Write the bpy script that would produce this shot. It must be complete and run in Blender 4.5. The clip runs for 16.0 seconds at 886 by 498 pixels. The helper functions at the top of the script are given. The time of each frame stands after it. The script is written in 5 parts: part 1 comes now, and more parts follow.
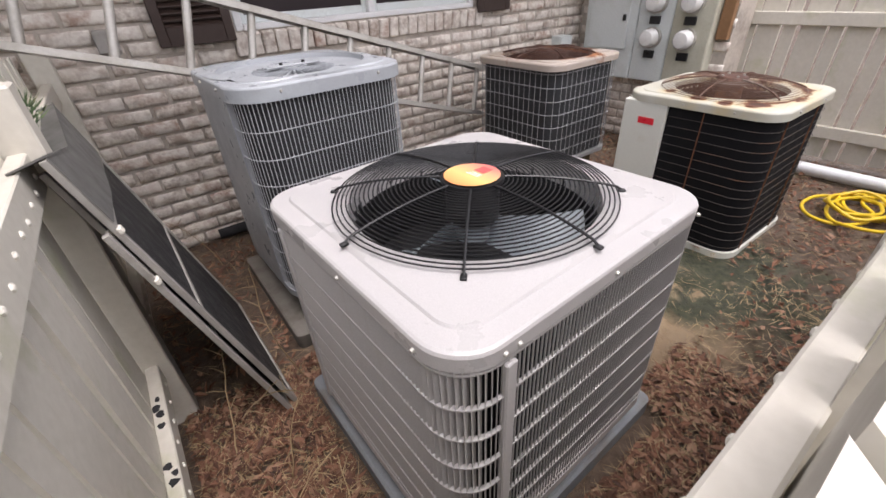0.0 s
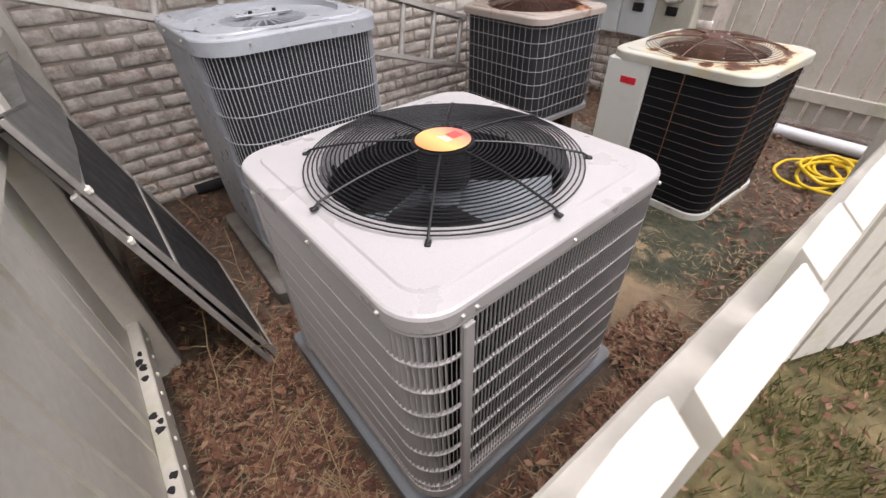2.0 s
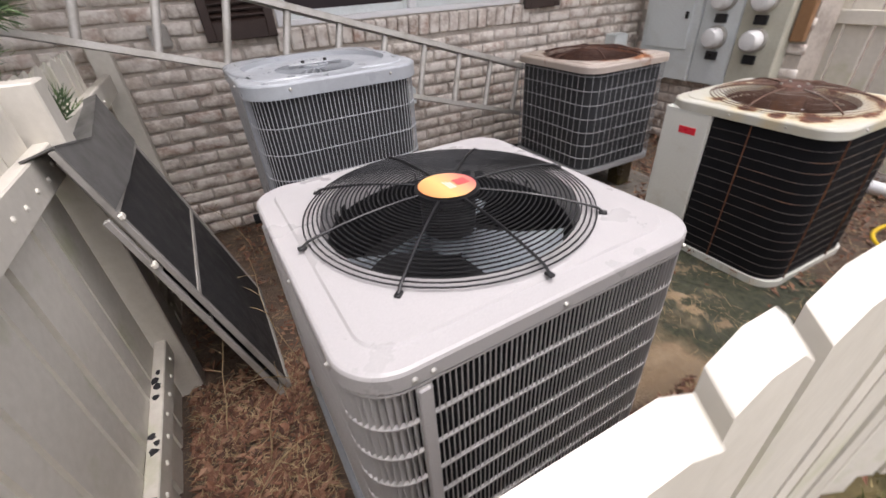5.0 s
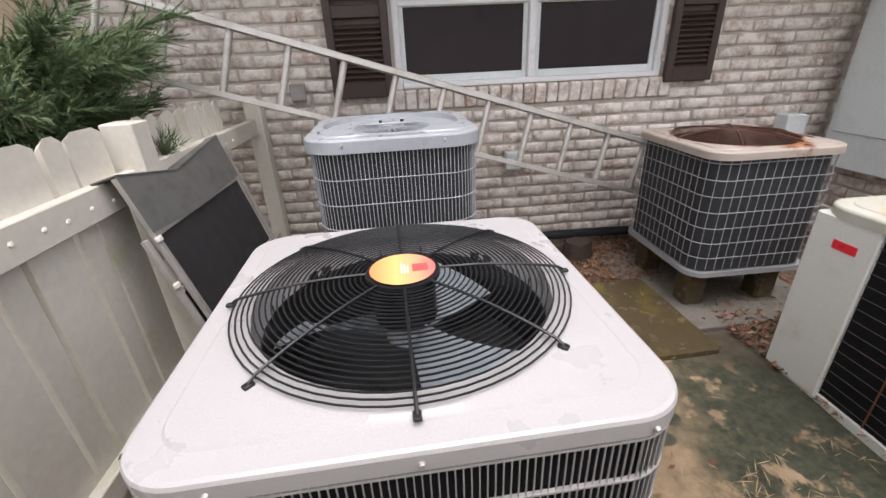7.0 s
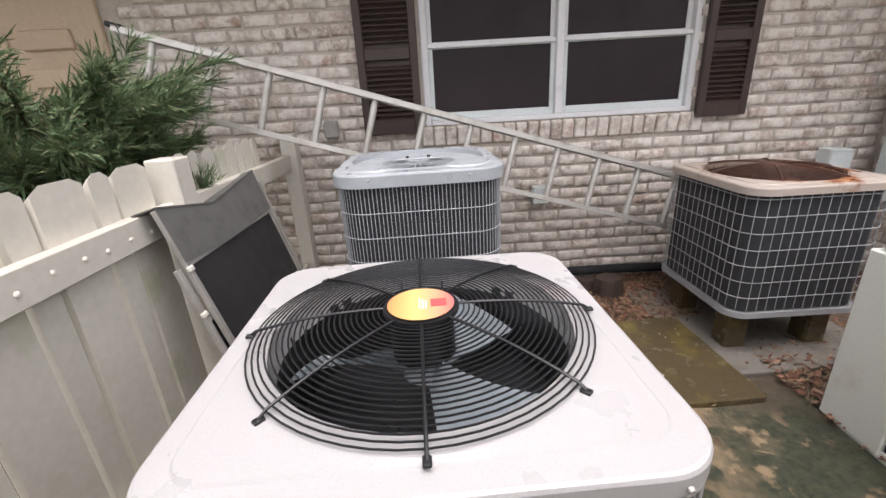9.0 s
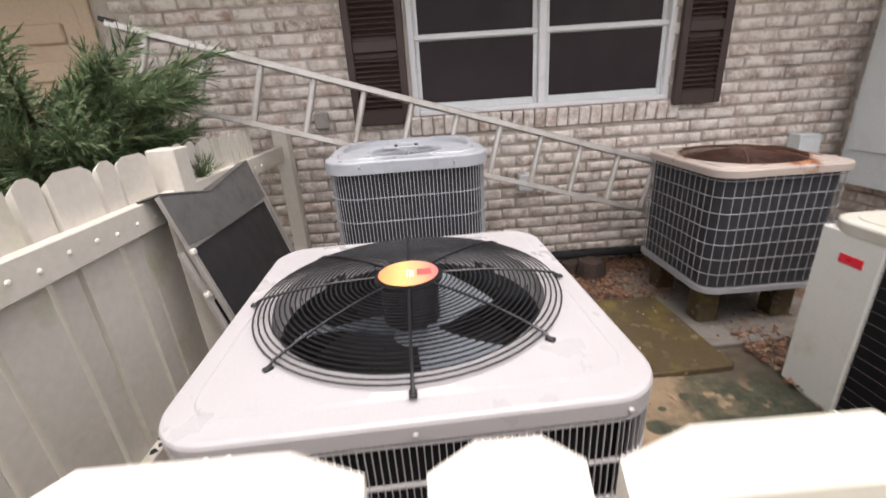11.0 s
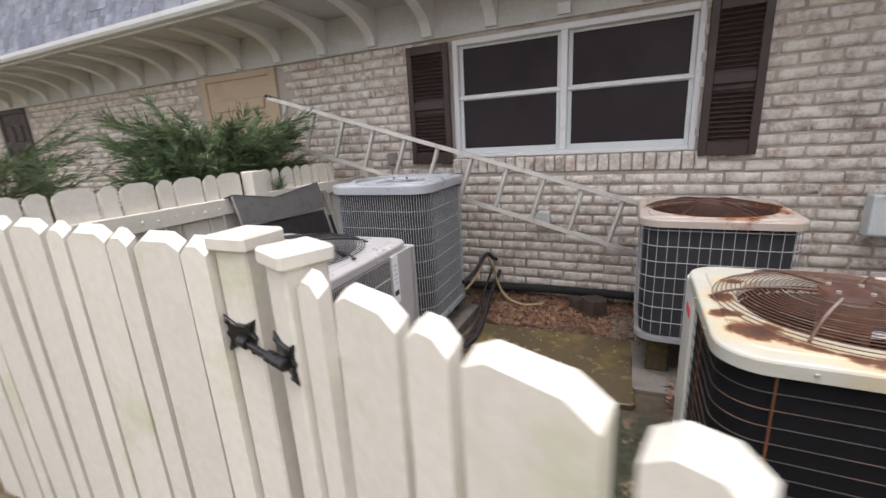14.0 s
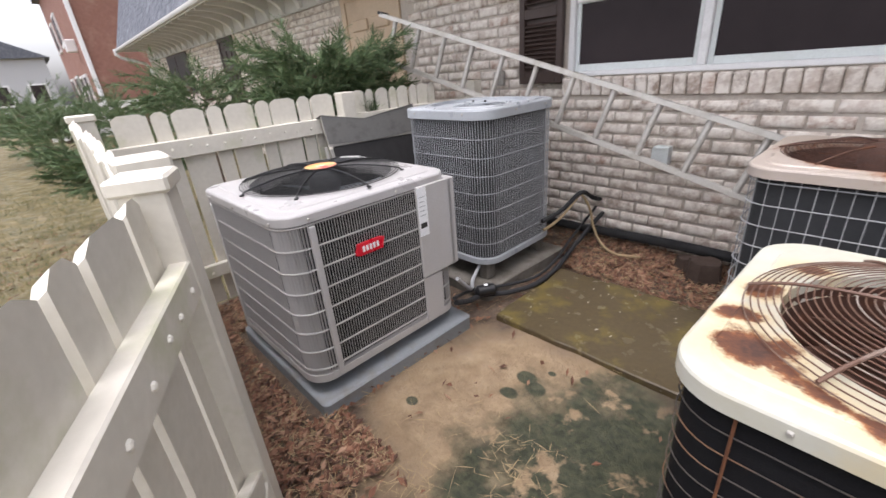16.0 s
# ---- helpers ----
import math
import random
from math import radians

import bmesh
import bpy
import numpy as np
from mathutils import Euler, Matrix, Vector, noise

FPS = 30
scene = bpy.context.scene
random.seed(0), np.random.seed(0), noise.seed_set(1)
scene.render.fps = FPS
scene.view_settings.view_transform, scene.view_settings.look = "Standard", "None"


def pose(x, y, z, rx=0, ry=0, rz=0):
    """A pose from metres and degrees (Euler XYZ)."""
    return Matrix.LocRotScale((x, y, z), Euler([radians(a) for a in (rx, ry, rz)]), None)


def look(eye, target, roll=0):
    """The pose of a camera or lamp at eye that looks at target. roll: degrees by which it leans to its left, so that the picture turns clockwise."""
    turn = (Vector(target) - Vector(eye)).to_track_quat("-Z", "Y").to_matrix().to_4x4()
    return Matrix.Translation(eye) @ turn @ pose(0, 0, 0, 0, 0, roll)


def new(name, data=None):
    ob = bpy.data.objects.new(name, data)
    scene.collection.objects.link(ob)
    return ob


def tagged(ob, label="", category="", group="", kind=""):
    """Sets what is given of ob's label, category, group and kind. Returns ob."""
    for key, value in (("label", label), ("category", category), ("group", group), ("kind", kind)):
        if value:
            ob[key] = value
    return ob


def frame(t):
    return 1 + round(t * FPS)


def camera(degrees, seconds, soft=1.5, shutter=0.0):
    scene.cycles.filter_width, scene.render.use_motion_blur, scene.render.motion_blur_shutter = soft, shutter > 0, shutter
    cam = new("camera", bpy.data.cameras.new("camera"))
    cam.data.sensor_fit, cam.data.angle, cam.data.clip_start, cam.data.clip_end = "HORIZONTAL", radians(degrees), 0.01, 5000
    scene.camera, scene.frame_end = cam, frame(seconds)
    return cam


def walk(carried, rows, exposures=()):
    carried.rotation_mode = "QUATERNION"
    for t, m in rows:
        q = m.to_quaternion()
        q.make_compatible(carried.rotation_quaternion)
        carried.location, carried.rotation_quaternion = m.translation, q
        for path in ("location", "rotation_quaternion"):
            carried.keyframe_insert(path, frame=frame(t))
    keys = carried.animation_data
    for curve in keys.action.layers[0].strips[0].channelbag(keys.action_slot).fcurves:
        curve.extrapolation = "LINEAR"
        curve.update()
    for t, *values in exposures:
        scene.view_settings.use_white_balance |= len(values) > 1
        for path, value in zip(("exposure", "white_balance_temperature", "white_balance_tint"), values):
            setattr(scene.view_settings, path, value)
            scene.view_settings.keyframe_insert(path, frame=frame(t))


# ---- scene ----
cam = camera(93.9, 16.0, shutter=0.5)
PATH = [
    (0, (-0.04, 0.054, 1.392), (0.929, 1.427, 0.308), -3.6),
    (0.5, (-0.049, 0.05, 1.381), (0.939, 1.364, 0.242), -3.0),
    (1, (-0.052, 0.042, 1.383), (0.943, 1.322, 0.212), -2.2),
    (1.5, (-0.043, 0.035, 1.387), (0.926, 1.285, 0.164), -1.8),
    (2, (-0.013, 0.015, 1.429), (0.924, 1.252, 0.167), -1.9),
    (2.5, (-0.007, -0.006, 1.462), (0.908, 1.204, 0.158), -1.9),
    (3, (-0.046, 0.004, 1.464), (0.872, 1.2, 0.15), -1.9),
    (3.2, (-0.051, 0.008, 1.467), (0.869, 1.199, 0.15), -2.0),
    (5.3, (0.257, -0.047, 1.406), (0.921, 1.532, 0.375), -3.6),
    (5.5, (0.321, -0.053, 1.406), (0.923, 1.579, 0.42), -3.3),
    (6, (0.425, 0.003, 1.407), (0.854, 1.746, 0.525), -3.0),
    (6.5, (0.546, 0.023, 1.391), (0.81, 1.808, 0.528), -2.8),
    (7, (0.654, -0.006, 1.395), (0.799, 1.802, 0.552), -2.7),
    (7.5, (0.682, -0.004, 1.395), (0.759, 1.816, 0.568), -2.6),
    (8, (0.681, 0.004, 1.396), (0.714, 1.838, 0.598), -2.8),
    (8.5, (0.679, 0.006, 1.392), (0.704, 1.863, 0.649), -3.1),
    (8.7, (0.675, 0.006, 1.394), (0.694, 1.878, 0.691), -3.3),
    (10.8, (0.705, -0.083, 1.393), (0.731, 1.801, 0.723), -3.8),
    (11, (0.692, -0.113, 1.388), (0.744, 1.75, 0.662), -3.9),
    (11.5, (0.675, -0.228, 1.385), (0.765, 1.612, 0.606), -4.7),
    (12, (0.812, -0.333, 1.369), (0.854, 1.525, 0.63), -6.0),
    (12.5, (1.103, -0.459, 1.351), (0.98, 1.425, 0.69), -6.3),
    (13, (1.367, -0.48, 1.354), (1.027, 1.411, 0.797), -5.2),
    (13.5, (1.702, -0.474, 1.363), (1.108, 1.368, 0.856), -4.2),
    (14, (2.074, -0.517, 1.376), (1.259, 1.236, 0.865), -3.2),
    (14.5, (2.308, -0.4, 1.38), (1.289, 1.228, 0.824), -2.8),
    (15, (2.483, -0.203, 1.345), (1.293, 1.273, 0.708), -3.3),
    (15.5, (2.527, -0.089, 1.34), (1.217, 1.238, 0.616), -3.9),
    (16, (2.514, -0.054, 1.349), (1.129, 1.146, 0.546), -4.7),
]
walk(cam, [(t, look(eye, target, roll)) for t, eye, target, roll in PATH], [(0, 1.18, 6550, 18), (5.5, 1.06, 6550, 18), (8, 1.23, 6480, 15), (10.9, 1.26, 6700, 18), (11.5, 0.84, 6550, 17), (12, 0.69, 6450, 17), (12.8, 0.75, 6450, 17), (14, 1.03, 6400, 16), (16, 1.32, 6350, 16)])

# ---- light ----
world = bpy.data.worlds.new("overcast_sky")
scene.world = world
world.use_nodes = True
wn = world.node_tree
sky = wn.nodes.new("ShaderNodeTexSky")
sky.sky_type, sky.sun_disc = "NISHITA", False
sky.sun_elevation, sky.sun_rotation = radians(74), radians(168)
sky.air_density, sky.dust_density = 1.0, 4.0
pale = wn.nodes.new("ShaderNodeHueSaturation")
pale.inputs["Saturation"].default_value = 0.18
wn.links.new(sky.outputs[0], pale.inputs["Color"])
wn.links.new(pale.outputs[0], wn.nodes["Background"].inputs[0])
wn.nodes["Background"].inputs[1].default_value = 0.15
sun = new("sun", bpy.data.lights.new("sun", "SUN"))
sun.data.energy, sun.data.angle, sun.data.color = 0.42, radians(45), (1.0, 0.97, 0.94)
sun.matrix_world = look((0.45, -2.1, 8), (0.0, 0.0, 0))


# ---- materials ----
def ramp(nt, fac, stops):
    n = nt.nodes.new("ShaderNodeValToRGB")
    els = n.color_ramp.elements
    while len(els) < len(stops):
        els.new(0.5)
    for e, (p, c) in zip(els, stops):
        e.position, e.color = p, (*c, 1) if len(c) == 3 else c
    nt.links.new(fac, n.inputs[0])
    return n.outputs[0]


def noise_of(nt, vec, scale, detail=4, rough=0.55):
    n = nt.nodes.new("ShaderNodeTexNoise")
    n.inputs["Scale"].default_value, n.inputs["Detail"].default_value, n.inputs["Roughness"].default_value = scale, detail, rough
    nt.links.new(vec, n.inputs["Vector"])
    return n.outputs["Fac"]


def mixed(nt, fac, a, b, how="MIX"):
    n = nt.nodes.new("ShaderNodeMix")
    n.data_type, n.blend_type = "RGBA", how
    for sock, v in ((n.inputs[0], fac), (n.inputs[6], a), (n.inputs[7], b)):
        if hasattr(v, "is_linked"):
            nt.links.new(v, sock)
        elif isinstance(v, (int, float)):
            sock.default_value = v
        else:
            sock.default_value = (*v, 1)
    return n.outputs[2]


def start(name):
    m = bpy.data.materials.new(name)
    m.use_nodes = True
    nt = m.node_tree
    tc = nt.nodes.new("ShaderNodeTexCoord")
    oi = nt.nodes.new("ShaderNodeObjectInfo")
    add = nt.nodes.new("ShaderNodeVectorMath")
    add.operation = "ADD"
    mul = nt.nodes.new("ShaderNodeMath")
    mul.operation, mul.inputs[1].default_value = "MULTIPLY", 37.0
    nt.links.new(oi.outputs["Random"], mul.inputs[0])
    nt.links.new(tc.outputs["Object"], add.inputs[0])
    nt.links.new(mul.outputs[0], add.inputs[1])
    return m, nt, nt.nodes["Principled BSDF"], add.outputs[0], oi.outputs["Random"]


def bump(nt, p, height, strength, distance=0.01):
    b = nt.nodes.new("ShaderNodeBump")
    b.inputs["Strength"].default_value, b.inputs["Distance"].default_value = strength, distance
    nt.links.new(height, b.inputs["Height"])
    nt.links.new(b.outputs[0], p.inputs["Normal"])


def surf(name, base, dark=None, stain=None, rough=0.5, metal=0.0, fine=120, coarse=6, cover=0.35, bumpy=0.1, vary=0.12, light=None):
    """Base colour with a fine grain, coarse stains and a little change from piece to piece."""
    m, nt, p, vec, rnd = start(name)
    dark = dark or tuple(c * 0.8 for c in base)
    light = light or tuple(min(1, c * 1.08) for c in base)
    f = noise_of(nt, vec, fine, 3)
    col = ramp(nt, f, [(0.3, dark), (0.7, light)])
    col = mixed(nt, 0.55, col, base)
    if stain:
        c = noise_of(nt, vec, coarse, 8, 0.65)
        hi = 0.5 + (0.5 - cover) * 0.5
        col = mixed(nt, ramp(nt, c, [(hi - 0.05, (0, 0, 0)), (hi + 0.14, (1, 1, 1))]), col, stain)
    if vary:
        v = ramp(nt, rnd, [(0, (1 - vary,) * 3), (1, (1, 1, 1))])
        col = mixed(nt, 1.0, col, v, "MULTIPLY")
    nt.links.new(col, p.inputs["Base Color"])
    p.inputs["Metallic"].default_value = metal
    r = ramp(nt, noise_of(nt, vec, coarse * 2.3, 5), [(0.3, (max(0.02, rough - 0.12),) * 3), (0.7, (min(1, rough + 0.12),) * 3)])
    nt.links.new(r, p.inputs["Roughness"])
    if bumpy:
        bump(nt, p, f, bumpy, 0.004)
    return m


PAINT_CREAM = surf("cream_fence_paint", (0.69, 0.655, 0.575), dark=(0.61, 0.575, 0.49), stain=(0.50, 0.51, 0.33), rough=0.55, fine=40, coarse=3.2, cover=0.30, bumpy=0.15, vary=0.10)
BOLT = surf("painted_bolt", (0.78, 0.75, 0.66), rough=0.4, vary=0.15)
UNIT_GREY = surf("unit_grey_paint", (0.455, 0.442, 0.435), rough=0.42, fine=300, bumpy=0.05, vary=0.0, stain=(0.42, 0.40, 0.38), coarse=2.5, cover=0.3)
LID_PALE = surf("unit_lid_paint", (0.45, 0.437, 0.432), rough=0.33, fine=400, bumpy=0.04, vary=0.0, stain=(0.485, 0.465, 0.455), coarse=3, cover=0.3)
STEEL_BLUE = surf("blue_grey_enamel", (0.345, 0.365, 0.385), rough=0.35, fine=200, bumpy=0.05, vary=0.0, stain=(0.40, 0.43, 0.45), coarse=5, cover=0.35)
CAGE_GREY = surf("grey_wire", (0.41, 0.425, 0.44), rough=0.45, vary=0.05)
CAGE_PALE = surf("pale_wire", (0.31, 0.315, 0.32), stain=(0.17, 0.12, 0.085), rough=0.5, vary=0.05, cover=0.2)
COIL = surf("dark_coil", (0.028, 0.03, 0.033), dark=(0.012, 0.012, 0.014), rough=0.7, fine=260, bumpy=0.4, vary=0)
COIL_GREY = surf("grey_coil", (0.026, 0.027, 0.030), dark=(0.014, 0.014, 0.016), rough=0.7, fine=260, bumpy=0.4, vary=0)
BLACK = surf("black_wire", (0.012, 0.012, 0.013), rough=0.38, vary=0.0)
COIL_BLACK = surf("black_coil", (0.014, 0.014, 0.016), dark=(0.007, 0.007, 0.008), rough=0.8, fine=260, bumpy=0.3, vary=0)
COIL_BLACK.node_tree.nodes["Principled BSDF"].inputs["Specular IOR Level"].default_value = 0.12
BAND_WIRE = surf("worn_band_wire", (0.07, 0.062, 0.056), stain=(0.20, 0.10, 0.05), rough=0.5, vary=0.1)
STUMP_WOOD = surf("stump_wood", (0.045, 0.028, 0.02), dark=(0.025, 0.016, 0.012), rough=0.8, fine=40, bumpy=0.5, vary=0)
BLACK_IRON = surf("black_iron", (0.012, 0.012, 0.013), rough=0.3, fine=80, bumpy=0.3, vary=0.1)
RUBBER = surf("black_foam", (0.02, 0.02, 0.022), rough=0.85, fine=120, bumpy=0.4)
BLADE = surf("fan_blade_metal", (0.52, 0.58, 0.62), rough=0.25, metal=0.0, fine=30, bumpy=0.05)
ALU = surf("weathered_aluminium", (0.52, 0.50, 0.46), stain=(0.36, 0.33, 0.28), rough=0.42, metal=0.45, fine=90, coarse=7, cover=0.4, bumpy=0.1, vary=0.08)
RUST = surf("rust", (0.16, 0.065, 0.03), dark=(0.07, 0.03, 0.018), stain=(0.30, 0.13, 0.05), rough=0.8, fine=70, coarse=8, cover=0.4, bumpy=0.5, vary=0.1)
RUST_WIRE = surf("rusty_wire", (0.14, 0.075, 0.05), dark=(0.07, 0.032, 0.02), stain=(0.34, 0.29, 0.25), rough=0.65, fine=40, coarse=3, cover=0.35, bumpy=0.3, vary=0.1)
RUST_DARK = surf("dark_rust", (0.075, 0.032, 0.020), dark=(0.035, 0.018, 0.013), stain=(0.15, 0.06, 0.03), rough=0.7, fine=50, coarse=7, cover=0.35, bumpy=0.4, vary=0.1)
PAD = surf("grey_plastic_pad", (0.20, 0.215, 0.23), stain=(0.16, 0.15, 0.14), rough=0.6, fine=120, coarse=6, cover=0.35, bumpy=0.2, vary=0)
CONCRETE_OLD = surf("mossy_concrete", (0.085, 0.064, 0.034), dark=(0.045, 0.034, 0.02), stain=(0.16, 0.125, 0.038), rough=0.2, fine=45, coarse=5, cover=0.35, bumpy=0.3, vary=0)
CONCRETE = surf("grey_concrete", (0.16, 0.145, 0.125), stain=(0.09, 0.078, 0.06), rough=0.85, fine=60, coarse=7, cover=0.45, bumpy=0.5)
WHITE_VINYL = surf("white_frame", (0.78, 0.78, 0.78), rough=0.4, vary=0.03, stain=(0.62, 0.61, 0.60), coarse=4, cover=0.2)
SHUTTER = surf("brown_shutter", (0.050, 0.030, 0.024), dark=(0.035, 0.022, 0.018), rough=0.5, fine=50, bumpy=0.1, vary=0.05)
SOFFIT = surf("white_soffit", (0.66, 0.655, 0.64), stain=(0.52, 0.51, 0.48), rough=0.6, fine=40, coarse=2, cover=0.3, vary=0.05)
# Toned darker than white_soffit, for the board the brackets stand out against.
SOFFIT_DULL = surf("dull_soffit", (0.56, 0.555, 0.54), stain=(0.46, 0.45, 0.43), rough=0.7, fine=30, coarse=2, cover=0.35, vary=0)
DOOR_TAN = surf("tan_door", (0.55, 0.42, 0.29), stain=(0.47, 0.35, 0.24), rough=0.5, fine=60, coarse=3, vary=0.03)
PANEL_GREY = surf("meter_box_grey", (0.70, 0.745, 0.735), stain=(0.60, 0.63, 0.60), rough=0.5, fine=90, coarse=4, cover=0.35, vary=0.06)
PANEL_TAN = surf("meter_box_tan", (0.55, 0.54, 0.44), stain=(0.46, 0.44, 0.34), rough=0.5, fine=90, coarse=4, cover=0.35, vary=0.06)
DIAL = surf("meter_dial", (0.75, 0.75, 0.73), rough=0.3, vary=0)
WOOD = surf("brown_board", (0.28, 0.15, 0.07), rough=0.7, fine=30, bumpy=0.2)
HOSE = surf("yellow_hose", (0.72, 0.50, 0.02), rough=0.4, vary=0.0)
PVC = surf("white_pvc", (0.72, 0.74, 0.76), rough=0.35, vary=0.0)
TAPE = surf("red_tape", (0.75, 0.03, 0.05), rough=0.35, vary=0.0)
EMBLEM = surf("red_emblem", (0.62, 0.012, 0.03), rough=0.3, vary=0.0)
EMBLEM_PALE = surf("faded_red_print", (0.62, 0.10, 0.10), rough=0.4, vary=0.0)
PAPER = surf("white_paper", (0.82, 0.83, 0.84), rough=0.6, vary=0.0)
# Black for label print, and for the room's darkness behind the window.
INK_AND_ROOM_DARK = surf("ink_and_room_dark", (0.03, 0.03, 0.03), rough=0.6, vary=0.0)
SCREEN = surf("window_screen_mesh", (0.022, 0.021, 0.022), rough=0.6, fine=500, bumpy=0.3, vary=0.1)
FRAME_GREY = surf("screen_frame", (0.42, 0.40, 0.37), stain=(0.30, 0.28, 0.25), rough=0.45, metal=0.3, cover=0.4, vary=0.1)
TROUGH = surf("galvanised_trough", (0.17, 0.168, 0.16), stain=(0.10, 0.095, 0.09), rough=0.5, metal=0.3, cover=0.4)
BARK = surf("bark", (0.12, 0.085, 0.06), rough=0.9, fine=60, bumpy=0.6)
STRAW = surf("dry_straw", (0.40, 0.30, 0.17), dark=(0.26, 0.18, 0.10), rough=0.8, fine=5, vary=0.2)
PALE_CHIP = surf("pale_chip", (0.5, 0.46, 0.38), rough=0.7)
SLATE = surf("grey_shingle", (0.175, 0.19, 0.23), dark=(0.085, 0.095, 0.12), stain=(0.28, 0.30, 0.345), rough=0.8, fine=25, coarse=5, cover=0.45, bumpy=0.4, vary=0.4)
RED_BRICK = surf("far_red_brick", (0.25, 0.125, 0.095), dark=(0.18, 0.08, 0.06), stain=(0.31, 0.18, 0.14), rough=0.9, fine=9, coarse=2, vary=0)
FAR_GREY = surf("far_siding", (0.45, 0.46, 0.48), rough=0.8, vary=0)
MORTAR = surf("grey_mortar", (0.52, 0.465, 0.405), dark=(0.34, 0.30, 0.255), stain=(0.28, 0.24, 0.205), rough=0.95, fine=45, coarse=3.5, cover=0.4, bumpy=0.6, vary=0)


def island_mat(name, stops, rough=0.8, fine=12):
    """Loose small pieces: each island takes its own tint."""
    m, nt, p, vec, rnd = start(name)
    g = nt.nodes.new("ShaderNodeNewGeometry")
    col = ramp(nt, g.outputs["Random Per Island"], stops)
    n = ramp(nt, noise_of(nt, vec, fine, 3), [(0.3, (0.75,) * 3), (0.7, (1.1,) * 3)])
    nt.links.new(mixed(nt, 1.0, col, n, "MULTIPLY"), p.inputs["Base Color"])
    p.inputs["Roughness"].default_value = rough
    return m


LEAF_LITTER = island_mat("fallen_leaves", [(0.0, (0.07, 0.032, 0.02)), (0.35, (0.14, 0.06, 0.034)), (0.7, (0.21, 0.10, 0.058)), (1.0, (0.33, 0.20, 0.13))])
GRASS = island_mat("lawn_grass", [(0.0, (0.035, 0.06, 0.014)), (0.4, (0.08, 0.10, 0.025)), (0.7, (0.22, 0.18, 0.07)), (1.0, (0.30, 0.24, 0.11))], fine=3)
JUNIPER = island_mat("juniper_needles", [(0.0, (0.05, 0.088, 0.04)), (0.5, (0.10, 0.165, 0.068)), (0.85, (0.16, 0.23, 0.095)), (1.0, (0.21, 0.18, 0.10))], rough=0.7, fine=4)


def brick_material():
    m, nt, p, vec, rnd = start("whitewashed_brick")
    g = nt.nodes.new("ShaderNodeNewGeometry")
    tc2 = nt.nodes.new("ShaderNodeMath")
    tc2.operation = "ADD"
    nt.links.new(rnd, tc2.inputs[0])
    nt.links.new(g.outputs["Random Per Island"], tc2.inputs[1])
    fr = nt.nodes.new("ShaderNodeMath")
    fr.operation = "FRACT"
    nt.links.new(tc2.outputs[0], fr.inputs[0])
    col = ramp(nt, fr.outputs[0], [(0.0, (0.34, 0.26, 0.21)), (0.3, (0.48, 0.405, 0.345)), (0.65, (0.58, 0.505, 0.44)), (0.88, (0.44, 0.30, 0.235)), (1.0, (0.66, 0.59, 0.53))])
    wash = ramp(nt, noise_of(nt, vec, 14, 6, 0.7), [(0.38, (0, 0, 0)), (0.58, (1, 1, 1))])
    col = mixed(nt, wash, col, (0.80, 0.745, 0.675))
    soot = ramp(nt, noise_of(nt, vec, 5, 7, 0.7), [(0.58, (0, 0, 0)), (0.74, (0.75,) * 3)])
    col = mixed(nt, soot, col, (0.16, 0.13, 0.11))
    nt.links.new(col, p.inputs["Base Color"])
    p.inputs["Roughness"].default_value = 0.92
    bump(nt, p, noise_of(nt, vec, 55, 5, 0.7), 0.7, 0.008)
    return m


BRICK = brick_material()


